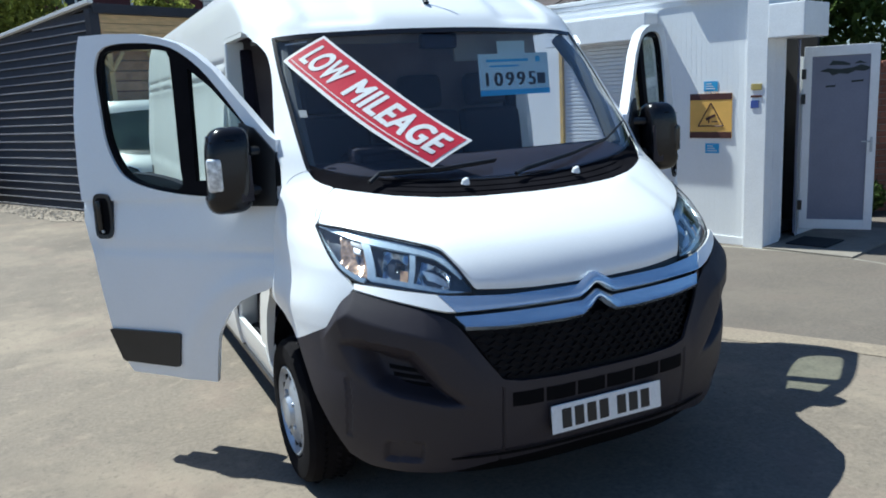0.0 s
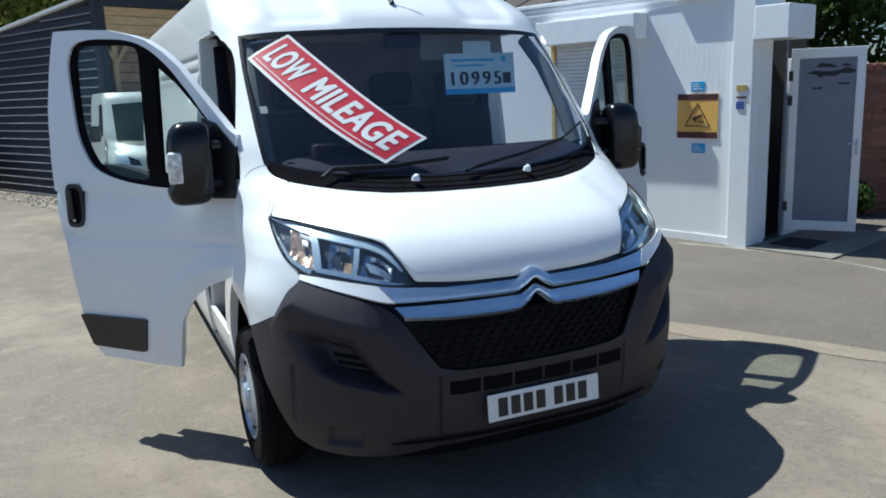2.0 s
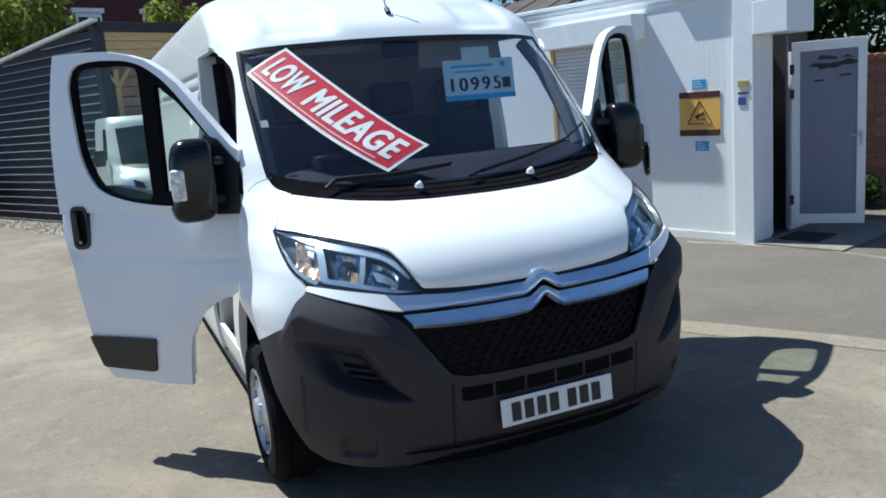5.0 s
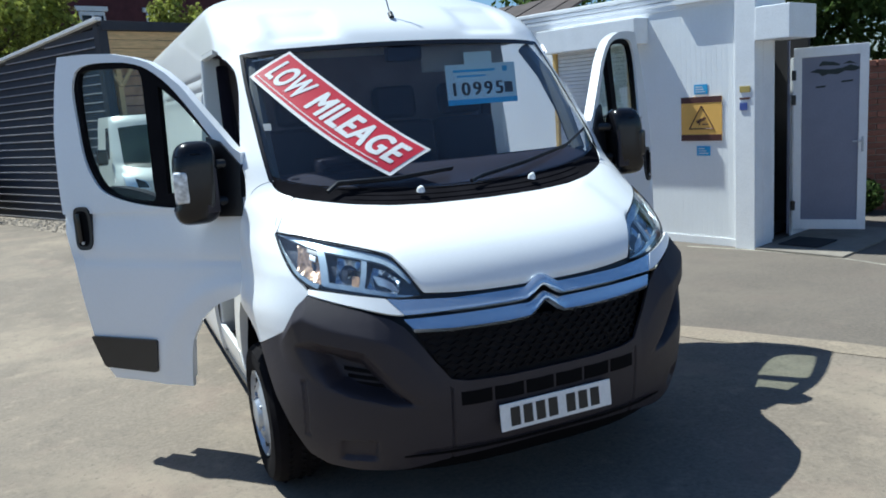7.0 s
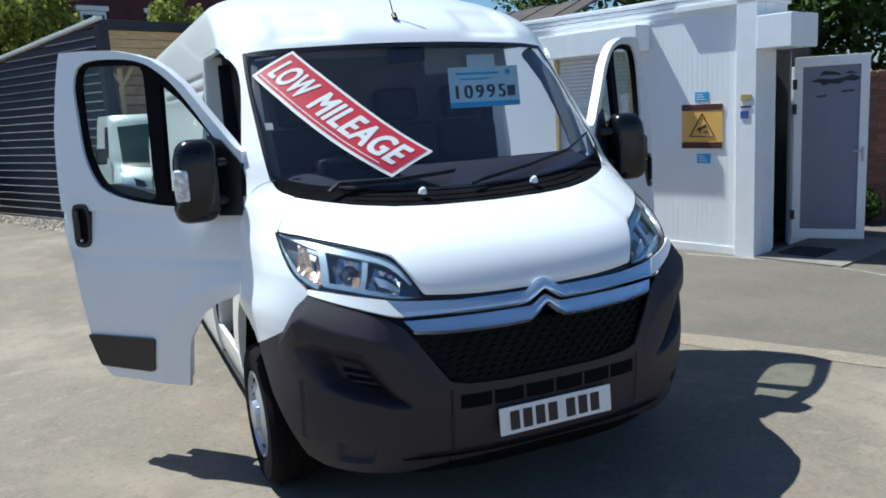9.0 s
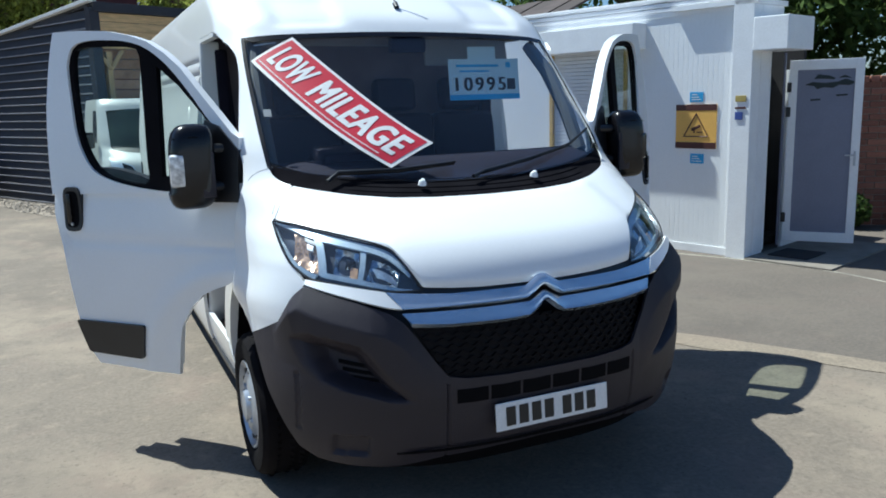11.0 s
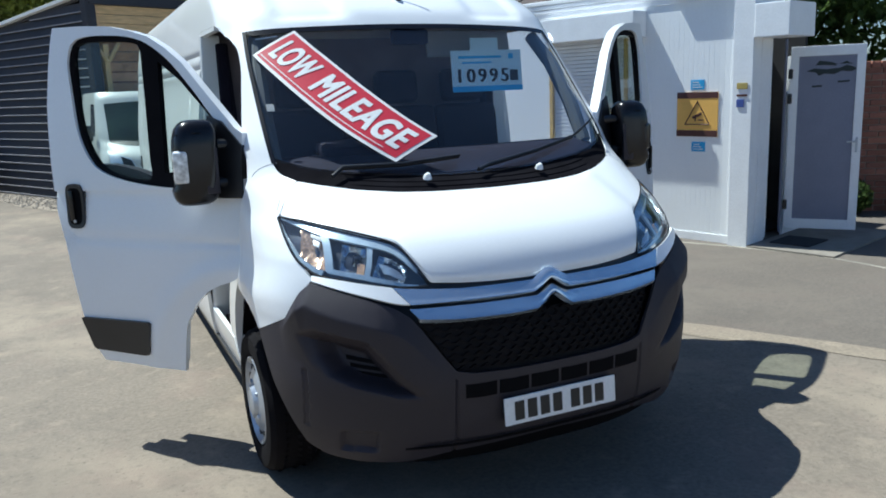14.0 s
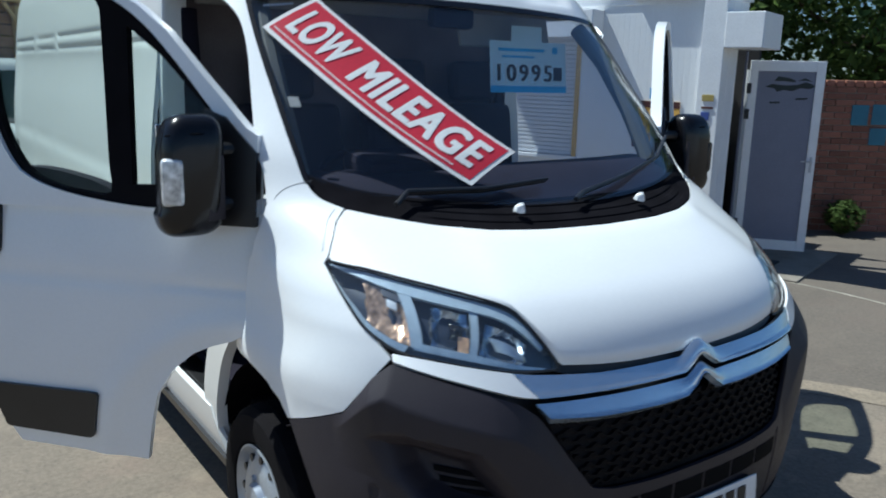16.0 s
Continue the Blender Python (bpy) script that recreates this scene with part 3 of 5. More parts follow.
# camera-warning sign and stickers
sign = thing("warning_sign", "yellow camera warning sign with brown bands", "sign")
facade_box("board", 0.323, 0.79, 0.002, 0.010, 1.10, 1.555, SIGN_Y, sign, bevel=0.002)
facade_box("band", 0.323, 0.79, 0.010, 0.013, 1.492, 1.555, SIGN_D, sign, bevel=0.001)
facade_box("band", 0.323, 0.79, 0.010, 0.013, 1.10, 1.165, SIGN_D, sign, bevel=0.001)
bm = bmesh.new()
ta, tb, tc = (0.42, 1.225), (0.70, 1.225), (0.56, 1.46)
for a, b in ((ta, tb), (tb, tc), (tc, ta)):
    tube_bm(bm, [facade(a[0], 0.012, a[1]), facade(b[0], 0.012, b[1])], 0.006, 6)
part("triangle", bm, SIGN_D, sign)
m = Matrix((AL, OUT, (0, 0, 1))).transposed().to_4x4()
bm = bmesh.new()
box_bm(bm, (0.11, 0.006, 0.028), Matrix.Translation(facade(0.56, 0.013, 1.315)) @ m @ Matrix.Rotation(radians(-24), 4, "Y"))
box_bm(bm, (0.012, 0.006, 0.05), Matrix.Translation(facade(0.54, 0.013, 1.285)) @ m)
box_bm(bm, (0.06, 0.006, 0.012), Matrix.Translation(facade(0.605, 0.013, 1.27)) @ m)
part("pictogram", bm, SIGN_D, sign, smooth=False)
for z0, z1, s0 in ((1.58, 1.68, 0.475), (0.945, 1.045, 0.50)):
    st = thing("blue_sticker", "small blue sticker with white lines on the wall", "sticker", "stickers by the sign")
    facade_box("backing", s0, s0 + 0.155, 0.002, 0.006, z0, z1, BLUE, st, bevel=0.001)
    for k in range(3):
        facade_box("line", s0 + 0.02, s0 + 0.13 - 0.02 * k, 0.006, 0.008, z0 + 0.02 + 0.025 * k, z0 + 0.028 + 0.025 * k, WHITE_INK, st, bevel=0.0005)
for z0, z1, mm, lab in ((1.575, 1.635, GOLD, "small gold oval plaque on the corner post"), (1.505, 1.525, SIGN_D, "thin dark label on the corner post"), (1.40, 1.475, NAVY, "small navy label on the corner post")):
    tagged(facade_box("plaque", 1.02, 1.13 if mm is not NAVY else 1.10, 0.072, 0.080, z0, z1, mm, bevel=0.003), lab, "plaque", "plaques on the post")


# ---- brick garden wall and shrub by the office ----
garden = thing("brick_wall", "low red brick garden wall in dappled shade", "wall", kind="structure")
B0, BD, BN = Vector((5.9, 4.98, 0)), Vector((0.8, -0.6, 0)), Vector((-0.6, -0.8, 0))
m = Matrix((BD, -BN, (0, 0, 1))).transposed().to_4x4()


def wall_m(s, d, z):
    r = m.copy()
    r.translation = B0 + BD * s + BN * d + Vector((0, 0, z))
    return r


box("mortar_core", (6.0, 0.2, 1.74), wall_m(2.6, -0.105, 0.87), MORTAR, garden)
# ---- yard shed ----
S0, SD = Vector((-1.19, 11.65, 0)), Vector((-0.456, 0.89, 0)).normalized()
SN = Vector((-0.89, -0.456, 0)).normalized()
shed = thing("open_shed", "dark slat-clad yard shed with tan timber front", "shed", kind="structure")
ms = Matrix((SD, SN, (0, 0, 1))).transposed().to_4x4()
HC, HE, LEN = 3.28, 3.02, 9.0


def shed_m(s, d, z, tilt=0.0):
    r = ms @ Matrix.Rotation(tilt, 4, "Y")
    r.translation = S0 + SD * s + SN * d + Vector((0, 0, z))
    return r


nb, fall = 23, 0.089
SLAT_EDGE = material("pale_slat_edge", (0.30, 0.29, 0.30), 0.6, var=0.15)
for i in range(nb):
    h = 3.36 / nb
    z = 0.03 + h * i
    far = min(LEN, (3.40 - z - h) / fall + 0.1)
    if far < 0.3:
        continue
    bm = bmesh.new()
    a = []
    for s in (0.08, far):
        base = S0 + SD * s
        a.append([bm.verts.new(base + SN * d + Vector((0, 0, z + k))) for d, k in ((0.0, 0.0), (0.040, 0.0), (0.040, 0.012), (0.010, h * 0.92), (0.0, h))])
    for k in range(5):
        bm.faces.new((a[0][k], a[1][k], a[1][(k + 1) % 5], a[0][(k + 1) % 5]))
    bm.faces.new(a[0]), bm.faces.new(a[1])
    slat = part("slat", bm, SLAT, shed, smooth=False)
    box("slat_edge", (far - 0.1, 0.012, 0.022), shed_m(far / 2 + 0.04, 0.041, z + 0.010), SLAT_EDGE, slat)
box("corner_post", (0.16, 0.16, 3.28), shed_m(0.0, -0.02, 1.64), SLAT, shed)
tilt = math.atan(fall)
box("roof_trim", (LEN + 0.2, 0.10, 0.055), shed_m(LEN / 2 - 0.05, 0.05, 3.38 - fall * LEN / 2, tilt), TRIM_W, shed, "white roof edge trim")
box("fascia", (0.08, 7.0, 0.15), shed_m(-0.06, -3.5, 3.29), SLAT, shed)
for i in range(4):
    box("board", (0.03, 6.8, 0.135), shed_m(-0.02, -3.5, 3.14 - 0.142 * i), TIMBER, shed, "tan timber board")
for d in (-0.25, -1.15, -2.05):
    box("post", (0.09, 0.09, 2.6), shed_m(0.05, d, 1.3), TIMBER, shed, "tan timber post")
    bm = bmesh.new()
    for sgn in (-1, 1):
        tube_bm(bm, [S0 - SD * 0.02 + SN * d + Vector((0, 0, 2.32)), S0 - SD * 0.02 + SN * (d + sgn * 0.22) + Vector((0, 0, 2.62))], 0.034, 6)
    part("brace", bm, TIMBER, shed, "tan timber brace")
for i in range(18):
    box("back_board", (0.03, 6.8, 0.150), shed_m(0.13, -3.5, 0.10 + 0.165 * i), OLD_WOOD, shed)
box("roof_sheet", (LEN, 7.0, 0.05), shed_m(LEN / 2, -3.5, 3.33 - fall * LEN / 2, tilt), SLAT, shed)
pts = [S0 + SD * s + SN * (0.75 + 0.12 * math.sin(s * 1.7) + 0.05 * math.sin(s * 5.1)) for s in np.arange(-1, 9.1, 0.25)]
flat_patch("gravel_strip", [(p.x, p.y) for p in pts] + [tuple((S0 + SD * 9)[:2]), tuple((S0 - SD * 1)[:2])], 0.006, GRAVEL, "strip of brown gravel along the shed", "gravel")


rnd = random.Random(8)
v, f = [], []
for _ in range(1500):
    q, d, r = rnd.uniform(-.6, 8.5), rnd.uniform(.05, .74), rnd.uniform(.012, .036)
    c = S0 + SD * q + SN * (d + .10 * math.sin(q * 1.7)) + Vector((0, 0, r * .35))
    k = len(v)
    v += [c + Vector((rnd.uniform(.7, 1) * r * a, rnd.uniform(.7, 1) * r * b, rnd.uniform(.5, .8) * r * e)) for a, b, e in ((1, 0, 0), (0, 1, 0), (-1, 0, 0), (0, -1, 0), (0, 0, 1), (0, 0, -.6))]
    f += [(k, k + 1, k + 4), (k + 1, k + 2, k + 4), (k + 2, k + 3, k + 4), (k + 3, k, k + 4), (k + 1, k, k + 5), (k + 2, k + 1, k + 5), (k + 3, k + 2, k + 5), (k, k + 3, k + 5)]
tagged(mesh_object("gravel_stones", v, f, STONE, smooth=False), "loose brown and pale stones on the gravel strip", "gravel", "", "stuff")


# ---- the van ----
van = thing("panel_van", "white high-roof panel van with both cab doors open", "van")

HOOD_LOW = px((0, .966), (.26, .970), (.37, .976), (.483, .986), (.529, 1.068), (.559, 1.119), (.608, 1.145), (.714, 1.175), (.836, 1.205), (.906, 1.218))
HOOD_HIGH = px((0, 1.278), (.26, 1.281), (.435, 1.288), (.595, 1.304), (.718, 1.324), (.80, 1.341), (.845, 1.31), (.906, 1.224))


def hood_relief(x, z, u, v):
    a = abs(x)
    crease = 0.30 + 0.42 * max(0.0, (1.27 - z)) * 0.9 + 0.10
    k = 1 / (1 + math.exp((a - crease - 0.14) / 0.022))
    edge_fade = min(1, v / 0.06, (1 - v) / 0.06)
    return 0.012 * k * edge_fade


ruled("hood", both(HOOD_LOW), both(HOOD_HIGH), PAINT, van, nu=141, nv=26, straight=True, relief=hood_relief)
WS_LOW = px((0, 1.335), (.3, 1.342), (.6, 1.366), (.75, 1.390), (.872, 1.43))
WS_HIGH = px((0, 2.030), (.5, 2.022), (.72, 2.015), (.843, 2.004))
screen = ruled("windscreen", both(WS_LOW), both(WS_HIGH), CLEAR, van, "clear laminated windscreen", off=-0.004, thick=0.005, nu=61, nv=24)
screen.visible_shadow = False
COWL_LOW = px((0, 1.274), (.26, 1.277), (.435, 1.284), (.595, 1.300), (.718, 1.320), (.80, 1.338), (.868, 1.380))
COWL_HIGH = px((0, 1.345), (.3, 1.352), (.6, 1.376), (.75, 1.400), (.876, 1.445))
ruled("cowl_panel", both(COWL_LOW), both(COWL_HIGH), SCUTTLE, van, "black ribbed plastic scuttle panel", off=-0.006, thick=0.02, nu=61, nv=44, relief=lambda x, z, u, v: -0.004 * (math.sin(v * 26) > 0.2) * (abs(x) < 0.6))
frit = dict(thick=0.002, off=0.001, nv=3)
ruled("screen_border", both(px((0, 2.006), (.5, 1.998), (.72, 1.991), (.80, 1.983))), both(WS_HIGH), GLOSS_BLACK, van, nu=61, **frit)
for s in (1, -1):
    e_in = px((.858, 1.40), (.861, 1.5), (.855, 1.68), (.847, 1.85), (.831, 2.0))
    e_out = px((.874, 1.41), (.877, 1.5), (.871, 1.68), (.862, 1.85), (.845, 2.006))
    ruled("screen_border", e_in if s > 0 else flip(e_in), e_out if s > 0 else flip(e_out), GLOSS_BLACK, van, nu=25, **frit)

# black backing behind the nose
ruled("nose_backing", both(px((0, .24), (.5, .24), (.80, .26), (.93, .34), (.975, .60))), both(px((0, 1.0), (.5, 1.02), (.72, 1.04), (.80, 1.06), (.86, 1.08))), BLACK, van, off=-0.115, nu=61, nv=20)
ruled("nose_trim", both(px((0, .945), (.26, .95), (.42, .955), (.50, .972))), both(px((0, .975), (.26, .979), (.37, .985), (.49, .992))), BLACK, van, off=-0.012, nu=41, nv=4)

# bumper
FOG = [(.919, .789), (.879, .802), (.739, .768), (.640, .633), (.555, .557), (.646, .560), (.795, .602), (.871, .641), (.906, .713)]


def poly_dist(x, z, poly):
    """Distance to a polygon's edge, positive inside."""
    d, inside = 9.0, False
    for (x0, z0), (x1, z1) in zip(poly, poly[1:] + poly[:1]):
        t = min(max(((x - x0) * (x1 - x0) + (z - z0) * (z1 - z0)) / ((x1 - x0) ** 2 + (z1 - z0) ** 2), 0), 1)
        d = min(d, math.hypot(x - x0 - t * (x1 - x0), z - z0 - t * (z1 - z0)))
        if (z0 > z) != (z1 > z) and x < (x1 - x0) * (z - z0) / (z1 - z0) + x0:
            inside = not inside
    return d if inside else -d


def bumper_relief(x, z, u, v):
    d = poly_dist(abs(x), z, FOG)
    k = min(max(d / 0.050, 0), 1)
    o = -0.085 * k * k * (3 - 2 * k)
    a = abs(x)
    if 0.425 < a < 0.437 and z < 0.62:
        o -= 0.008
    if 0.93 < a < 0.945 and 0.42 < z < 0.66:
        o -= 0.006
    o -= 0.014 * min(1, max(0, (0.365 - z) / 0.012)) * min(1, max(0, (0.60 - a) / 0.12))
    if v > 0.5 and a > 0.48:
        ramp = (v - 0.5) / 0.365 if v < 0.865 else 0.42 + 0.58 * (1 - v) / 0.135
        o += 0.050 * ramp * min(1, (a - 0.48) / 0.20) * min(1, max(0, (0.99 - a) / 0.07)) * (1 - k) * min(1, max(0, -d / 0.02))
    fx, fz = abs(a - 0.775) / 0.065, abs(z - 0.373) / 0.048
    o -= 0.02 * min(1, max(0, (1 - fx) * 5)) * min(1, max(0, (1 - fz) * 4))
    return o


BUMP_TOP = px((0, .630), (.20, .630), (.36, .636), (.431, .651), (.485, .728), (.544, .821), (.576, .866), (.621, .900), (.712, .934), (.872, .990), (.908, .953), (.971, .84)) + py((.69, .748))
BUMP_LOW = px((0, .322), (.2, .317), (.415, .304), (.503, .291), (.65, .277), (.764, .278), (.872, .293), (.93, .330), (.969, .407)) + py((.55, .56), (.63, .68), (.675, .735))
ruled("bumper", both(BUMP_LOW), both(BUMP_TOP), PLASTIC, van, "dark grey textured plastic bumper", nu=281, nv=84, straight=True, relief=bumper_relief, thick=0.015)
ruled("lower_valance", both(px((0, .235), (.3, .228), (.5, .225), (.66, .235))), both(px((0, .33), (.3, .31), (.5, .30), (.68, .285))), VOID, van, off=-0.03, nu=41, nv=5)
for s in (1, -1):
    for k in range(3):
        z = 0.70 - 0.030 * k
        lo, hi = px((.835 - .012 * k, z), (.70 - .010 * k, z - .020)), px((.835 - .012 * k, z + .016), (.70 - .010 * k, z - .004))
        # flat dark strip, painted shade of a slot
        ruled("fog_slot", lo if s > 0 else flip(lo), hi if s > 0 else flip(hi), VOID, van, off=-0.079, nu=10, nv=3, thick=0.004)

# grille
def grille_half(z):
    return np.interp(z, [.63, .84], [.425, .545])


ruled("grille", both(px((0, .628), (.25, .628), (.42, .642))), both(px((0, .845), (.3, .848), (.55, .858))), GRILLE_BACK, van, "black honeycomb grille", off=-0.028, nu=41, nv=6)
for i in range(8):
    z = 0.652 + 0.0255 * i
    h = grille_half(z) - 0.01
    wave = [(-h + 2 * h * k / 72, z + 0.0058 * (1 if (k // 2 + i) % 2 else -1)) for k in range(73)]
    ruled("grille_bar", px(*wave), px(*[(a, b + 0.0085) for a, b in wave]), GRILLE, van, off=-0.016, thick=0.012, nu=145, nv=3, straight=True)
# raised dark patches that paint the shade inside the vents
for i in range(6):
    x0 = -.40 + .137 * i
    ruled("vent_slot", px((x0, .540), (x0 + .062, .538), (x0 + .125, .540)), px((x0, .596), (x0 + .062, .594), (x0 + .125, .596)), VOID, van, off=0.002, thick=0.006, nu=10, nv=4)

# bright bars, each rising into a chevron at the middle
def bar_relief(x, z, u, v):
    return 0.009 * (1 - v) + (0.004 if v < 0.14 else 0.0) + 0.016 * math.exp(-(x / 0.075) ** 2) * (0.55 + 0.45 * math.sin(math.pi * v))


ruled("upper_bar", both(px((0, .948), (.012, .945), (.045, .926), (.082, .909), (.15, .909), (.39, .910), (.54, .910), (.568, .910))), both(px((0, .990), (.018, .988), (.046, .972), (.076, .953), (.14, .953), (.378, .955), (.575, .968), (.619, .974))), CHROME, van, "satin silver grille bar rising to a chevron", off=0.012, thick=0.02, nu=261, nv=10, straight=True, relief=bar_relief)
for s in (1, -1):
    lo, hi = px((.571, .911), (.619, .918), (.729, .950), (.868, .997)), px((.622, .9745), (.70, .988), (.80, 1.006), (.868, 1.016))
    ruled("lamp_underline", lo if s > 0 else flip(lo), hi if s > 0 else flip(hi), PAINT, van, "white painted strip below the headlamp", off=0.013, thick=0.02, nu=60, nv=8, relief=lambda x, z, u, v: 0.010 * (1 - v))
ruled("lower_bar", both(px((0, .896), (.012, .893), (.045, .868), (.080, .846), (.17, .843), (.4, .847), (.545, .858))), both(px((0, .927), (.012, .924), (.040, .908), (.066, .8945), (.2, .8945), (.4, .8955), (.575, .896))), CHROME, van, "satin silver grille bar rising to a chevron", off=0.009, thick=0.02, nu=281, nv=8, straight=True, relief=bar_relief)

# raised dark strip painting the shade of the lip's groove
ruled("lip_groove", px((-.62, .338), (-.3, .341), (0, .343), (.3, .341), (.62, .338)), px((-.62, .346), (-.3, .351), (0, .353), (.3, .351), (.62, .346)), VOID, van, off=0.002, thick=0.004, nu=41, nv=3)

# number plate with plain bars
plate = box("number_plate", (.52, .008, .111), pose(0, -.016, .4675, -4), PLATE, van, "white number plate", bevel=0.003)
for i, x in enumerate((-.195, -.137, -.079, -.021, .063, .121, .179)):
    box("bar", (.042, .003, .076), pose(x, -.0215, .467, -4), INK, plate, bevel=0.001)
box("plate_bracket", (.50, .03, .09), pose(0, .002, .4675, -4), BLACK, van)

# headlamps
LAMP_LOW = [(.920, 1.209), (.923, 1.146), (.913, 1.082), (.891, 1.046), (.856, 1.021), (.774, 1.004), (.664, .983), (.587, .975), (.490, .976)]
LAMP_HIGH = [(.917, 1.214), (.876, 1.209), (.836, 1.203), (.714, 1.173), (.608, 1.143), (.559, 1.117), (.529, 1.066), (.492, .985)]


def lamp_at(a, b):
    lo, hi = LAMP_L[round(a * 200)], LAMP_H[round(a * 200)]
    return lo.lerp(hi, b)


LAMP_L, LAMP_H = smooth_curve(px(*LAMP_LOW), 201), smooth_curve(px(*LAMP_HIGH), 201)


def lamp_piece(name, s, a0, a1, b0, b1, mat, parent, off, label="", thick=0.01, nu=16, relief=None, slant=0.0):
    lo = [tuple(lamp_at(min(max(a0 + (a1 - a0) * i / 15, 0), 1), b0)) for i in range(16)]
    hi = [tuple(lamp_at(min(max(a0 + (a1 - a0) * i / 15 + slant, 0), 1), b1)) for i in range(16)]
    if s < 0:
        lo, hi = flip(lo), flip(hi)
    return ruled(name, lo, hi, mat, parent, label, off=off, thick=thick, nu=nu, nv=8, relief=relief)


for s in (-1, 1):
    lamp = lamp_piece("headlamp", s, 0, 1, 0, 1, LAMP_DARK, van, -0.045, "headlamp with clear lens and amber indicator", nu=60)
    lens = lamp_piece("lens", s, 0.0, 1.0, 0.0, 1.0, LENS, lamp, 0.0, "clear lens", thick=0.003, nu=60)
    lens.visible_shadow = False
    lamp_piece("indicator", s, .235, .425, .13, .80, AMBER_BOWL, lamp, -0.022, "amber tinted indicator bowl", nu=26, relief=lambda x, z, u, v: -0.026 * math.sin(math.pi * u) * math.sin(math.pi * v) + 0.004 * math.sin(u * 19 + 3 * math.sin(v * 5)) * math.sin(v * 17 + 2 * math.cos(u * 7)), slant=-0.06)
    lamp_piece("bulb_cap", s, .285, .325, .56, .72, REFLECT, lamp, -0.022, slant=-0.01)
    # dark strip that paints shade along the top of the indicator bowl
    lamp_piece("bowl_shadow", s, .262, .34, .70, .80, LAMP_DARK, lamp, -0.018, slant=-0.01)
    lamp_piece("light_guide", s, .01, .90, .82, .97, GUIDE, lamp, -0.011, nu=44)
    lamp_piece("light_guide", s, .430, .482, .12, .83, GUIDE, lamp, -0.012, slant=-0.115)
    lamp_piece("light_guide", s, .445, .955, .09, .20, GUIDE, lamp, -0.013, nu=34)
    lamp_piece("light_guide", s, .02, .42, .02, .12, GUIDE, lamp, -0.014, nu=30)
    lamp_piece("reflector", s, .50, .635, .18, .80, FACET, lamp, -0.03, "bowl reflector", nu=24, slant=-0.06, relief=lambda x, z, u, v: -0.04 * math.sin(math.pi * u) * math.sin(math.pi * v) + 0.003 * math.sin(u * 30) * math.sin(v * 24))
    lamp_piece("projector", s, .545, .60, .38, .62, GLOSS_BLACK, lamp, -0.03, slant=-0.02, relief=lambda x, z, u, v: 0.022 * math.sin(math.pi * u) * math.sin(math.pi * v))
    lamp_piece("wedge", s, .605, .645, .20, .44, AMBER, lamp, -0.018, slant=-0.03)
    lamp_piece("divider", s, .650, .682, .18, .84, GUIDE, lamp, -0.016, slant=-0.07)
    lamp_piece("reflector", s, .69, .87, .18, .74, FACET, lamp, -0.034, "bowl reflector", nu=24, slant=-0.04, relief=lambda x, z, u, v: -0.03 * math.sin(math.pi * u) * math.sin(math.pi * v) + 0.003 * math.sin(u * 34) * math.sin(v * 20))
    # bright strip added as the painted highlight of the inner bowl
    lamp_piece("crescent", s, .735, .865, .34, .52, REFLECT, lamp, -0.020, slant=-0.055, relief=lambda x, z, u, v: 0.012 * math.sin(math.pi * u))
    rim = [(q, z) for q, z in LAMP_L] + [(q, z) for q, z in reversed(LAMP_H)]
    rim = rim[::4]
    bm = bmesh.new()
    loop = [skin(s * q, z) + Vector((0, -0.001, 0)) for q, z in rim]
    tube_bm(bm, loop + [loop[0]], 0.0036, 6, caps=False)
    part("gasket", bm, BLACK, lamp)

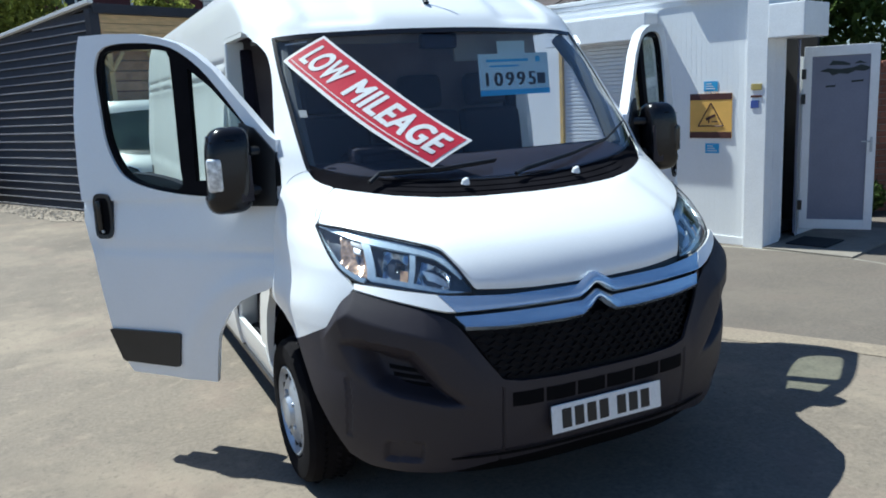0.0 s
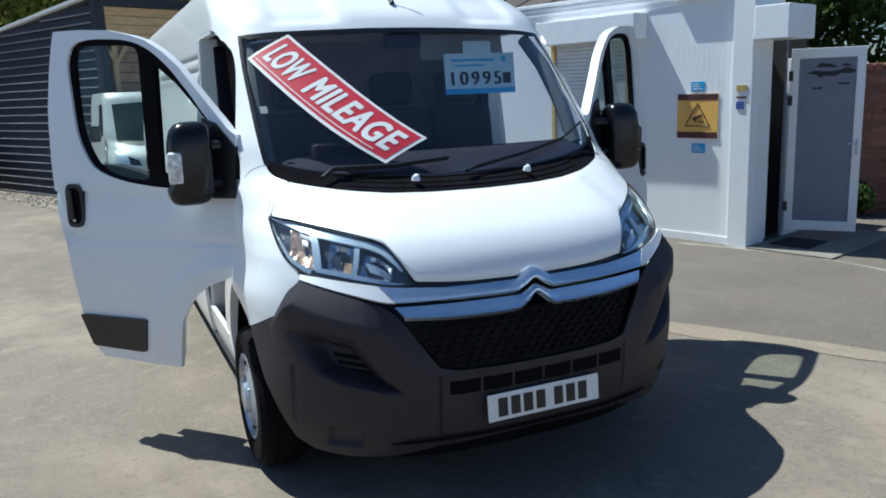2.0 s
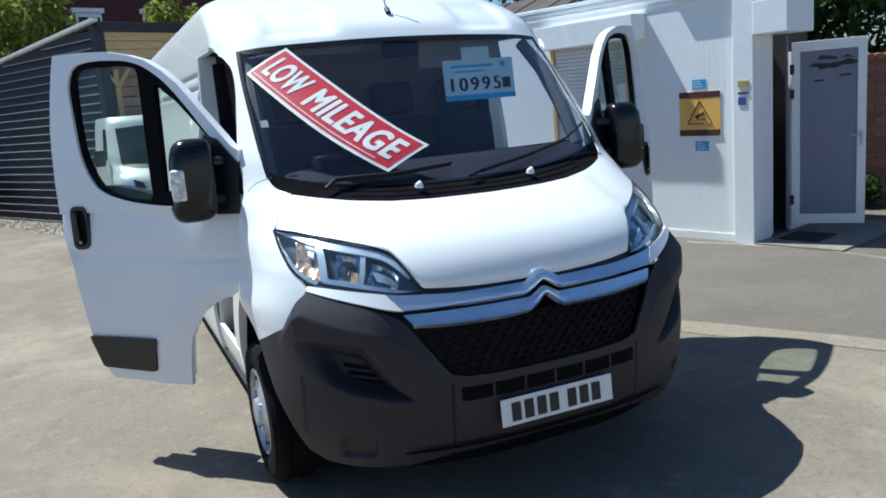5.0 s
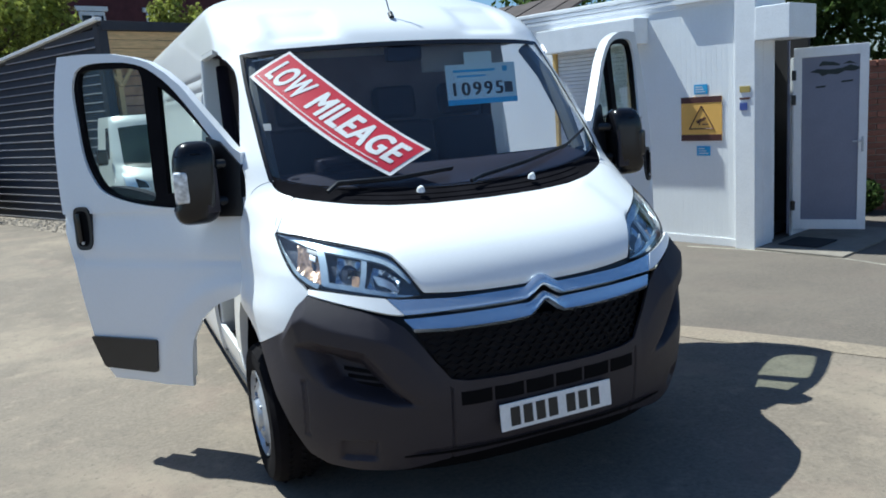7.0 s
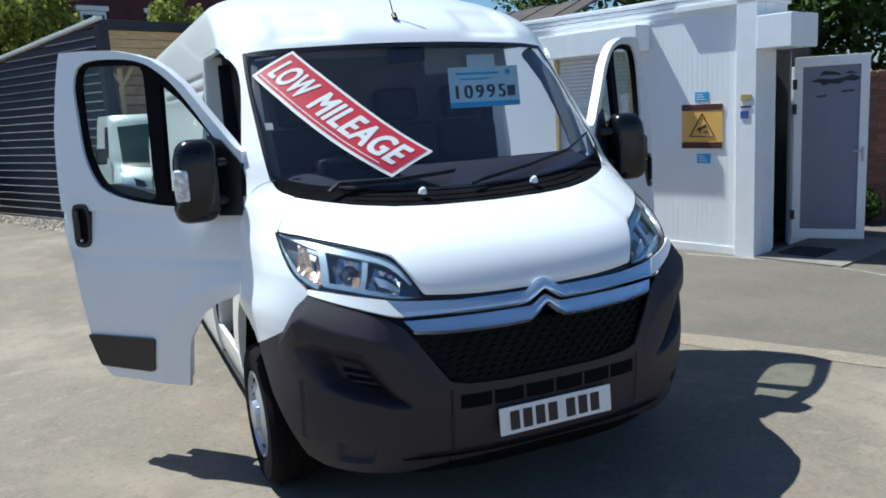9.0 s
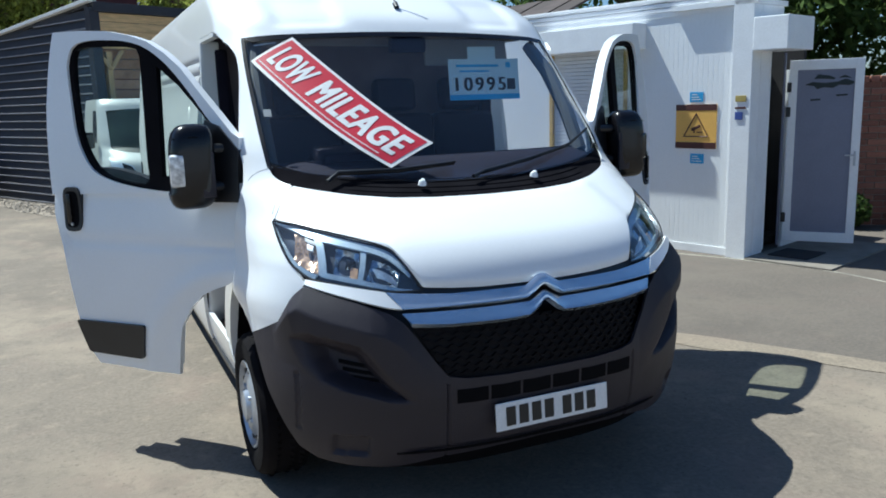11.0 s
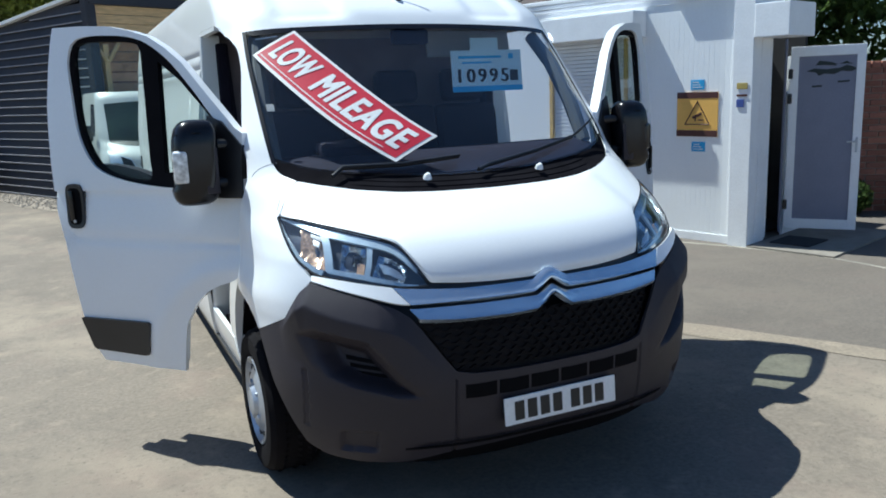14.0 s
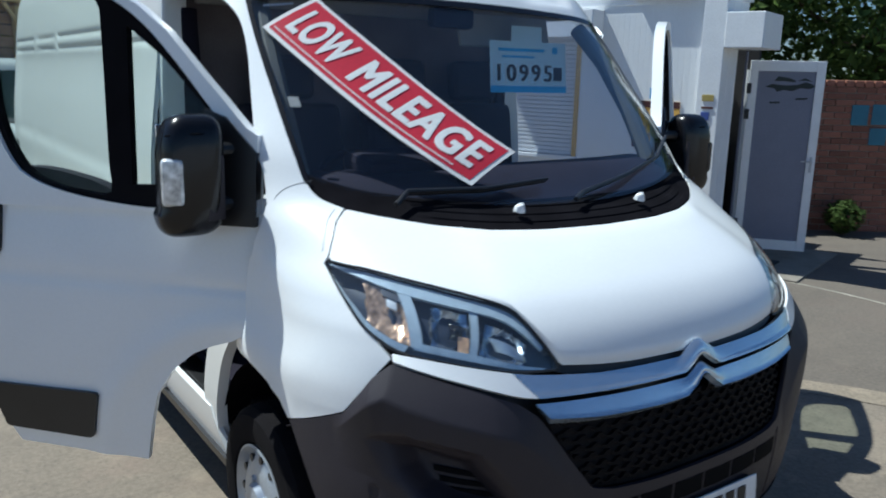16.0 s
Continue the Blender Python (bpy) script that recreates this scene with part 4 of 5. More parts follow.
# wings, pillars, sill
ARCH_Y, ARCH_Z = 0.965, 0.345
for s in (1, -1):
    front = px((.803, 1.343), (.847, 1.312), (.908, 1.226), (.923, 1.208), (.926, 1.146), (.916, 1.082), (.894, 1.042), (.874, 1.003), (.910, .955), (.973, .842)) + py((.692, .750))
    rear = py((.985, 1.40), (.965, 1.36), (.958, 1.27), (1.00, 1.17), (1.05, 1.08), (1.08, .99), (1.105, .91), (1.11, .845), (1.05, .832), (.98, .828), (.86, .822), (.76, .79), (.700, .752))
    ruled("wing", front if s > 0 else flip(front), rear if s > 0 else flip(rear), PAINT, van, nu=90, nv=22, straight=True, relief=lambda x, z, u, v: 0.014 * math.exp(-((z - 0.90) / 0.09) ** 2) * min(1, v * 3) * min(1, (1 - v) * 6))
    pin = px((.803, 1.343), (.862, 1.385), (.875, 1.51), (.869, 1.68), (.860, 1.85), (.845, 2.008))
    pout = py((.962, 1.345), (1.01, 1.42), (1.08, 1.51), (1.20, 1.68), (1.325, 1.85), (1.43, 1.955), (1.58, 2.030))
    ruled("windscreen_pillar", pin if s > 0 else flip(pin), pout if s > 0 else flip(pout), PAINT, van, nu=50, nv=12, thick=0.014)
    a0 = py((1.20, .86), (1.32, .70), (1.385, .52), (1.40, .34))
    a1 = py((1.27, .95), (1.42, .80), (1.51, .58), (1.53, .34))
    ruled("rear_arch_lip", a0 if s > 0 else flip(a0), a1 if s > 0 else flip(a1), PAINT, van, nu=20, nv=8, off=-0.02, thick=0.04)
    jam = py((1.0, 1.36), (1.05, 1.2), (1.10, 1.05), (1.25, .95))
    jam2 = py((1.10, 1.36), (1.14, 1.2), (1.18, 1.08), (1.30, .98))
    ruled("hinge_pillar", jam if s > 0 else flip(jam), jam2 if s > 0 else flip(jam2), PAINT, van, nu=16, nv=4, off=-0.06, thick=0.06)
    for z in (0.93, 1.16):
        box("door_hinge", (.05, .10, .05), pose(s * .955, 1.14, z), PAINT, van, bevel=0.008)
    lo, hi = py((1.33, .335), (2.2, .335)), py((1.45, .50), (2.2, .50))
    ruled("sill", lo if s > 0 else flip(lo), hi if s > 0 else flip(hi), PAINT, van, nu=16, nv=5, off=-0.015, thick=0.025)
    lo, hi = py((1.30, .285), (6.3, .285)), py((1.30, .335), (6.3, .335))
    ruled("sill_strip", lo if s > 0 else flip(lo), hi if s > 0 else flip(hi), BLACK, van, nu=30, nv=3, thick=0.05)
    bm = bmesh.new()
    lathe_bm(bm, [(.455, 0.0), (.47, -0.05), (.47, -0.34)], 36)
    for f in [f for f in bm.faces if f.calc_center_median().z < 0.06]:
        bm.faces.remove(f)
    arch = part("wheel_liner", bm, SCUTTLE, van)
    arch.matrix_local = pose(s * .985, ARCH_Y, ARCH_Z) @ Matrix.Diagonal((s, 1, 1, 1))
    box("step_board", (.30, .85, .03), pose(s * .80, 1.75, .44), BLACK, van, "ribbed black cab step", bevel=0.01)
    box("door_pillar", (.105, .06, 1.60), pose(s * .927, 2.115, 1.24, 0, s * -2.5, 0), PAINT, van, bevel=0.015)
    grid = []
    for y in np.linspace(1.66, 2.14, 16):
        grid.append([skin(qy(y, z, s), z) for z in (2.030, 2.038, 2.045, 2.0525)])
    v, f = sheet(grid, 0.03)
    mesh_object("door_header", v, f, PAINT, van)
    # B pillar and flank with the rear wheel arch
    ys = np.concatenate([np.linspace(2.12, 4.44, 14), np.linspace(4.46, 5.42, 22), np.linspace(5.46, 6.34, 8)])
    grid = []
    for y in ys:
        dz = 0.46 ** 2 - (y - 4.94) ** 2
        zl = max(.33, .345 + math.sqrt(dz)) if dz > 0 else .33
        col = []
        for j in range(121):
            z = zl + (2.515 - zl) * (j / 120)
            p = skin(qy(y, z, s), z)
            groove = 0.012 * math.exp(-((z - 1.86) / 0.014) ** 2) + 0.012 * math.exp(-((z - 1.93) / 0.014) ** 2) + 0.016 * math.exp(-((z - 0.95) / 0.02) ** 2)
            inset = 0.018 * (1 / (1 + math.exp(-(z - 1.22) / 0.02))) * (1 / (1 + math.exp((z - 1.84) / 0.02))) * (1 if 2.5 < y < 6.1 else 0)
            p.x -= s * (groove + inset)
            col.append(p)
        grid.append(col)
    v, f = sheet(grid, 0.02)
    mesh_object("side_panel", v, f, PAINT, van)
    box("side_handle", (.03, .05, .24), pose(s * 1.012, 6.2, 1.02), BLACK, van, "black recessed handle", bevel=0.012)
    box("fuel_seam", (.004, .18, .006), pose(s * 1.015, 2.4, .9), BLACK, van, bevel=0.001)


def roof_grid():
    grid = []
    for i in range(101):
        t0 = abs(2 * i / 100 - 1)
        xb = abs(skin(qy(2.14, 2.02) * t0, 2.02).x)
        yb = skin(qy(2.14, 2.02) * t0, 2.02).y
        lift = min(1, max(0, (yb - 1.44) / .24))
        zb = 2.032 - 0.027 * min(1, xb / .83) ** 2 + 0.050 * lift * lift * (3 - 2 * lift)
        col = []
        for j in range(31):
            z = zb + (2.52 - zb) * j / 30
            lim = qy(2.14, z) if nose_y(z) < 2.14 else 0.02
            q = lim * (2 * i / 100 - 1)
            p = skin(q, z)
            a = abs(p.x)
            if 2.055 < z < 2.24:
                k = min(1, max(0, (a - .34) / .05)) * min(1, max(0, (.70 - a) / .05)) * min(1, (z - 2.055) / .03) * min(1, (2.24 - z) / .03)
                p = p + Vector((0, .020, -.012)) * k
            col.append(p)
        grid.append(col)
    return grid


v, f = sheet(roof_grid(), 0.02)
mesh_object("roof_front", v, f, PAINT, van)
box("roof_top", (.60, 3.9, .03), pose(0, 4.4, 2.505), PAINT, van, bevel=0.01)
rear_pts = []
for s in (-1, 1):
    rear_pts += [(s * half_w(z), z) for z in (np.linspace(.34, 2.5, 14) if s < 0 else np.linspace(2.5, .34, 14))]
part("rear_door", outline_bm(rear_pts, [], lambda u, v, w: Vector((u, 6.345 - w, v)), 0.03), PAINT, van)
box("underbody", (1.7, 5.3, .06), pose(0, 3.5, .36), BLACK, van)
box("engine_block", (1.3, .75, .5), pose(0, .75, .62), BLACK, van, bevel=0.05)
bm = bmesh.new()
tube_bm(bm, [(-.02, 1.45, 2.165), (-.02, 1.475, 2.19)], .014, 10)
tube_bm(bm, [(-.02, 1.475, 2.19), (-.05, 1.63, 2.62)], .0035, 6)
part("aerial", bm, BLACK, van, "thin black roof aerial")

# wipers, washer jets
def skin_at(x, z, off):
    p = skin(qx(x, z), z)
    return p + Vector((0, -0.75, 0.66)).normalized() * off


for pts in ([(-.672, 1.340), (-.612, 1.372), (-.35, 1.372), (-.075, 1.389)], [(-.035, 1.330), (.036, 1.345), (.33, 1.385), (.60, 1.432), (.80, 1.50)]):
    bm = bmesh.new()
    tube_bm(bm, [skin_at(x, z, .028) for x, z in pts], [.009, .009, .007, .006, .005][:len(pts)], 8)
    tube_bm(bm, [skin_at(x, z, .012) for x, z in pts[1:]], .005, 6)
    part("wiper", bm, BLACK, van, "black wiper arm and blade")
for x in (-.287, .272):
    bm = bmesh.new()
    p = skin_at(x, 1.320, .012)
    tube_bm(bm, [p, p + Vector((0, -.004, .014)), p + Vector((0, -.01, .024))], [.020, .016, .008], 10)
    part("washer_jet", bm, PLATE, van, "pale washer jet")

# panel gaps round the hood, label and visor edge behind the screen
for s in (-1, 1):
    for pts in ([(.912, 1.237), (.894, 1.270), (.864, 1.313), (.830, 1.339)], [(.955, 1.358), (.948, 1.369), (.925, 1.390), (.894, 1.405), (.855, 1.415)]):
        bm = bmesh.new()
        tube_bm(bm, [skin(qx(s * a, b), b) if a < half_w(b) else skin(qy(.95, b, s), b) for a, b in [tuple(q) for q in smooth_curve(pts, 14)]], .0014, 6)
        part("panel_gap", bm, SEAM, van)
lo, hi = px((-.838, 1.640), (-.806, 1.640)), px((-.836, 1.672), (-.804, 1.672))
ruled("screen_label", lo, hi, LINER, van, "small pale label behind the windscreen", off=-0.012, thick=0.001, nu=4, nv=3)
lo, hi = px((-.800, 1.972), (-.700, 1.984)), px((-.800, 1.978), (-.700, 1.990))
ruled("visor_edge", lo, hi, WHITE_INK, van, off=-0.012, thick=0.001, nu=6, nv=2)

# wheels
def wheel(y, s):
    hub = thing("wheel", "", "")
    for key in ("label", "category"):
        if key in hub:
            del hub[key]
    hub.parent = van
    bm = bmesh.new()
    lathe_bm(bm, [(.200, -.02), (.225, .005), (.270, .012), (.315, .006), (.338, -.016), (.345, -.045), (.345, -.175), (.335, -.20), (.30, -.215), (.205, -.20)], 56)
    part("tyre", bm, RUBBER, hub, "worn black tyre")
    bm = bmesh.new()
    for k in range(56):
        a = math.tau * k / 56
        for h in (-.065, -.11, -.155):
            box_bm(bm, (.034, .003, .018), Matrix.Translation((h, .345 * math.cos(a), .345 * math.sin(a))) @ Matrix.Rotation(a, 4, "X") @ Matrix.Rotation(.5 if h > -.1 else -.5, 4, "Z"))
    part("tread", bm, RUBBER, hub, smooth=False)
    bm = bmesh.new()
    rings = lathe_bm(bm, [(.206, -.015), (.212, .003), (.204, .006), (.196, -.004), (.178, -.020), (.150, -.006), (.120, .006), (.085, .006), (.070, .024), (.035, .030), (.006, .030)], 48)
    bm.faces.new(rings[-1])
    part("rim", bm, STEEL, hub, "silver steel wheel with round holes")
    for k in range(12):
        bm = bmesh.new()
        a = math.tau * k / 12
        r = bmesh.ops.create_cone(bm, cap_ends=True, segments=10, radius1=.014, radius2=.014, depth=.012)
        bmesh.ops.transform(bm, matrix=Matrix.Translation((-.011, .163 * math.cos(a), .163 * math.sin(a))) @ Matrix.Rotation(math.pi / 2, 4, "Y"), verts=r["verts"])
        # black plug in place of the darkness inside a wheel hole
        part("vent_hole", bm, BLACK, hub, smooth=False)
    for k in range(5):
        bm = bmesh.new()
        a = math.tau * k / 5
        r = bmesh.ops.create_cone(bm, cap_ends=True, segments=8, radius1=.012, radius2=.010, depth=.016)
        bmesh.ops.transform(bm, matrix=Matrix.Translation((.008, .095 * math.cos(a), .095 * math.sin(a))) @ Matrix.Rotation(math.pi / 2, 4, "Y"), verts=r["verts"])
        part("bolt", bm, STEEL, hub, smooth=False)
    hub.matrix_local = pose(s * 1.022, y, .331) @ Matrix.Diagonal((s, .958, .958, 1))


for s in (-1, 1):
    wheel(ARCH_Y, s)
    wheel(4.94, s)

# cab doors, swung open about their front hinges
DOOR_LOW = [(-0.094, 0.943), (-0.061, 0.913), (0.005, 0.875), (0.075, 0.853), (0.144, 0.821), (0.22, 0.758), (0.29, 0.654), (0.323, 0.534), (0.353, 0.398), (0.574, 0.403), (0.857, 0.411), (0.892, 0.471), (0.933, 0.595), (0.952, 0.742), (0.995, 1.011), (1.046, 1.182), (1.047, 1.276)]
BELT = 1.29
FRAME = [(-0.081, 1.289), (-0.078, 1.544), (-0.039, 1.568), (0.027, 1.638), (0.133, 1.748), (0.24, 1.863), (0.335, 1.936), (0.432, 1.991), (0.533, 2.022), (0.673, 2.051), (0.837, 2.062), (1.012, 2.063), (1.03, 1.99), (1.049, 1.877), (1.067, 1.701), (1.068, 1.597), (1.06, 1.42), (1.047, 1.276)]
WINDOW = [(tuple(p)) for p in smooth_curve([(0.917, 1.938), (0.881, 1.994), (0.786, 2.012), (0.658, 2.008), (0.551, 1.996), (0.442, 1.962), (0.318, 1.879), (0.194, 1.753), (0.088, 1.63), (-0.033, 1.504), (-0.06, 1.419), (-0.051, 1.305), (0.206, 1.297), (0.396, 1.303), (0.606, 1.332), (0.75, 1.379), (0.818, 1.442), (0.876, 1.557), (0.906, 1.727), (0.925, 1.876)], 64, True)]
MAIN = [(tuple(p)) for p in smooth_curve([(0.895, 1.938), (0.854, 1.981), (0.657, 1.979), (0.552, 1.97), (0.497, 1.949), (0.481, 1.846), (0.453, 1.455), (0.445, 1.339), (0.545, 1.337), (0.651, 1.354), (0.747, 1.393), (0.815, 1.474), (0.862, 1.581), (0.886, 1.723), (0.897, 1.869)], 56, True)]


HU, HZ = .914, 1.204
INDICATOR = material("clear_indicator_lens", (0.62, 0.63, 0.64), 0.2, metal=0.2, var=0.45, scale=38, coat=0.6)


def cab_door(s, opened):
    hinge = Vector((s * 1.0, 1.125, 0))
    ca, sa = math.cos(radians(opened)), math.sin(radians(opened))
    al, out = Vector((s * sa, ca, 0)), Vector((s * ca, -sa, 0))

    def at(u, z, w):
        lean = 0.03 - 0.11 * max(0, z - 1.30)
        return hinge + al * u + out * (w + lean) + Vector((0, 0, z))

    def bulge(u, z):
        k = 0.045 * (1 - ((z - 0.80) / 0.49) ** 2)
        k -= 0.007 * math.exp(-((z - 1.045) / 0.016) ** 2)
        d = math.hypot(u - (-.05), z - .36)
        k += 0.012 * math.exp(-((d - .57) / .05) ** 2)
        return k
    us = sorted(set([round(x, 4) for x in np.linspace(DOOR_LOW[0][0] + .001, DOOR_LOW[-1][0] - .001, 72)] + [a for a, b in DOOR_LOW]))
    grid = []
    for u in us:
        zl = float(np.interp(u, [a for a, b in DOOR_LOW], [b for a, b in DOOR_LOW]))
        zl = min(zl, BELT - 0.006)
        grid.append([at(u, zl + (BELT + .004 - zl) * j / 36, bulge(u, zl + (BELT - zl) * j / 36)) for j in range(37)])
    inner_c = at(.45, 1.0, -.6)
    v, f = sheet(grid, 0.022, inner_c)
    door = mesh_object("cab_door", v, f, PAINT, van, "white cab door standing open")
    part("window_frame", outline_bm(FRAME, [WINDOW], lambda u, v2, w: at(u, v2, .0185 - w), .05), PAINT, door)

    main = MAIN
    tri = [(0.39, 1.877), (0.265, 1.785), (0.134, 1.654), (0.053, 1.564), (0.044, 1.378), (0.365, 1.367)]
    part("window_seal", outline_bm(WINDOW, [main, tri], lambda u, v2, w: at(u, v2, .004 - w), .03), SEAL, door, "black rubber window surround")
    part("window_glass", outline_bm(main, [], lambda u, v2, w: at(u, v2, -.012 - w), .004), SIDE_GLASS, door)
    part("quarter_glass", outline_bm(tri, [], lambda u, v2, w: at(u, v2, -.012 - w), .004), SIDE_GLASS, door)
    # inner card seen through the glass
    part("inner_panel", outline_bm([(.0, .98), (.12, .88), (.34, .75), (.385, .43), (.83, .44), (.90, .80), (.985, 1.26), (.985, 1.30), (.0, 1.30)], [], lambda u, v2, w: at(u, v2, .0 - w), .06), PAINT, door, "white inner door pressing")
    part("door_card", outline_bm(smooth_curve([(.06, 1.05), (.30, .96), (.48, .84), (.54, .62), (.74, .58), (.82, .68), (.88, 1.0), (.93, 1.27), (.90, 1.38), (.76, 1.40), (.56, 1.365), (.40, 1.315), (.06, 1.29)], 60, True), [], lambda u, v2, w: at(u, v2, -.062 - w), .05), CABIN, door, "dark grey plastic door card")
    # hidden pocket, added to give the door's ground shadow its step
    part("door_pocket", outline_bm(smooth_curve([(.56, .65), (.84, .64), (.87, .72), (.84, .82), (.56, .83), (.53, .74)], 40, True), [], lambda u, v2, w: at(u, v2, -.113 - w), .06), CABIN, door, "dark grey door pocket added out of sight for its shadow")
    # handle, rubbing pad
    hm = Matrix((al, -out, (0, 0, 1))).transposed().to_4x4()

    def local(u, z, w, ry=0):
        r = hm @ Matrix.Rotation(ry, 4, "Y")
        r.translation = at(u, z, w)
        return r
    pill = [(HU + .056 * math.copysign(abs(math.cos(k * math.tau / 40)) ** .62, math.cos(k * math.tau / 40)), HZ + .110 * math.copysign(abs(math.sin(k * math.tau / 40)) ** .42, math.sin(k * math.tau / 40))) for k in range(40)]
    handle = part("door_handle", outline_bm(pill, [], lambda u, v2, w: at(u, v2, max(bulge(u, v2), .0185) + .010 - w), .03), BLACK, door, "black recessed pull handle")
    well = [(HU + (a - HU) * .74, HZ + (b - HZ) * .82) for a, b in pill]
    # flat black plate: the shade of the handle well is in its colour
    part("recess", outline_bm(well, [], lambda u, v2, w: at(u, v2, max(bulge(u, v2), .0185) + .0115 - w), .004), VOID, handle)
    bm = bmesh.new()
    box_bm(bm, (.030, .016, .150), None, .007, 2)
    bm.transform(local(HU + .012, HZ + .003, .036))
    part("grip", bm, GLOSS_BLACK, handle)
    bm = bmesh.new()
    r = bmesh.ops.create_cone(bm, cap_ends=True, segments=14, radius1=.009, radius2=.008, depth=.006)
    bm.transform(local(HU, HZ - .073, .040) @ Matrix.Rotation(math.pi / 2, 4, "X"))
    part("key_lock", bm, STEEL, handle, smooth=False)
    pad = [(0.51, 0.633), (0.519, 0.642), (0.931, 0.642), (0.944, 0.636), (0.897, 0.481), (0.884, 0.473), (0.569, 0.465), (0.552, 0.469), (0.54, 0.483)]
    part("rubbing_pad", outline_bm(pad, [], lambda u, v2, w: at(u, v2, bulge(u, v2) + .014 - w), .02), BLACK, door, "black rubbing pad")
    # sail and mirror
    part("mirror_sail", outline_bm([(-0.08, 1.258), (0.054, 1.257), (0.072, 1.297), (0.11, 1.397), (0.102, 1.624), (0.027, 1.599), (-0.081, 1.489)], [], lambda u, v2, w: at(u, v2, .03 - w), .04), BLACK, door, "black mirror mount")
    mc = Vector((s * (1.165 if s < 0 else 1.195), 1.10, 1.425 if s < 0 else 1.41))
    bm = bmesh.new()
    r = bmesh.ops.create_uvsphere(bm, u_segments=36, v_segments=24, radius=1.0)
    for v2 in bm.verts:
        x, y, z = v2.co
        f2 = lambda t, p: math.copysign(abs(t) ** p, t)
        v2.co = Vector((f2(x, .55) * .098 + s * -.012 * z, f2(y, .75) * .085, f2(z, .50) * .188))
        if v2.co.z < -.10:
            v2.co.x *= 1.12
    bm.transform(Matrix.Translation(mc))
    mirror = part("door_mirror", bm, GLOSS_BLACK, van, "gloss black twin-arm door mirror")
    box("mirror_glass", (.15, .006, .30), pose(mc.x, mc.y + .083, mc.z), BRIGHT, mirror, "mirror glass", bevel=0.002)
    bm = bmesh.new()
    box_bm(bm, (.060, .016, .20), None, .006, 2)
    bm.transform(pose(mc.x - s * .056, mc.y - .068, mc.z - .035, 0, 0, s * -14))
    part("face_panel", bm, PLASTIC, mirror, "dark grey mirror front panel")
    bm = bmesh.new()
    tube_bm(bm, [(mc.x + s * .085, mc.y - .052, mc.z + .125), (mc.x, mc.y - .080, mc.z + .132), (mc.x - s * .082, mc.y - .060, mc.z + .125)], .0028, 6)
    part("shell_seam", bm, VOID, mirror)
    bm = bmesh.new()
    box_bm(bm, (.068, .056, .145), None, .020, 3)
    bm.transform(pose(mc.x + s * .066, mc.y - .052, mc.z - .012, 0, 0, s * 25))
    part("indicator", bm, INDICATOR if s < 0 else GLOSS_BLACK, mirror, "clear indicator lens" if s < 0 else "")
    bm = bmesh.new()
    tube_bm(bm, [(s * 1.11, 1.10, 1.50), at(.0, 1.50, .0)], .022, 10)
    part("mirror_arm", bm, BLACK, mirror)
    bm = bmesh.new()
    tube_bm(bm, [(s * 1.11, 1.10, 1.33), at(.0, 1.33, .0)], .024, 10)
    part("mirror_arm", bm, BLACK, mirror)
    return door


cab_door(-1, 43.5)
cab_door(1, 53.5)

# cabin inside
grid = []
DASH = [(.00, -.03), (.08, .015), (.22, .055), (.40, .050), (.52, .0), (.58, -.12), (.56, -.30), (.45, -.50), (.20, -.58)]
for i in range(41):
    x = -.86 + 1.72 * i / 40
    y0 = skin(qx(x, 1.37), 1.37).y + .05
    grid.append([Vector((x, y0 + a * (1 - .25 * (abs(x) / .86) ** 3), 1.36 + b)) for a, b in smooth_curve(DASH, 24)])
v, f = sheet(grid, 0.02, (0, 1.2, .9))
mesh_object("dashboard", v, f, CABIN, van, "dark plastic dashboard")
box("instrument_hood", (.36, .22, .08), pose(-.42, 1.08, 1.43, 10), CABIN, van, bevel=0.03)
bm = bmesh.new()
ring = [(.19 * math.cos(k * math.tau / 40), .19 * math.sin(k * math.tau / 40), 0) for k in range(41)]
tube_bm(bm, ring, .015, 8, caps=False)
for a in (0.3, math.pi - 0.3, -math.pi / 2):
    tube_bm(bm, [(0, 0, -.02), (.18 * math.cos(a), .18 * math.sin(a), 0)], .016, 6)
bmesh.ops.create_uvsphere(bm, u_segments=14, v_segments=8, radius=.06)
bm.transform(pose(-.42, 1.30, 1.32, 38))
part("steering_wheel", bm, CABIN, van, "black steering wheel")
for x, w in ((-.43, .50), (.18, .46), (.62, .42)):
    bm = bmesh.new()
    box_bm(bm, (w, .50, .16), pose(x, 1.68, .86), .05, 3)
    part("seat_base", bm, FABRIC, van)
    bm = bmesh.new()
    box_bm(bm, (w, .14, .72), pose(x, 1.98, 1.25, -8), .06, 3)
    part("seat_back", bm, FABRIC, van, "dark fabric seat back")
    bm = bmesh.new()
    box_bm(bm, (.27, .10, .20), pose(x, 2.06, 1.72, -8), .045, 3)
    part("headrest", bm, FABRIC, van, "dark fabric headrest")
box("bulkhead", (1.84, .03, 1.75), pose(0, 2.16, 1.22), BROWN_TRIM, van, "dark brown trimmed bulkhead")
for s in (-1, 1):
    box("seat_belt", (.05, .006, .95), pose(s * .80, 2.10, 1.50, 0, s * 3, 0), FABRIC, van, "dark seat belt strap", bevel=0.001)
    box("pillar_trim", (.07, .05, 1.45), pose(s * .835, 2.10, 1.27), CABIN, van, bevel=0.015)
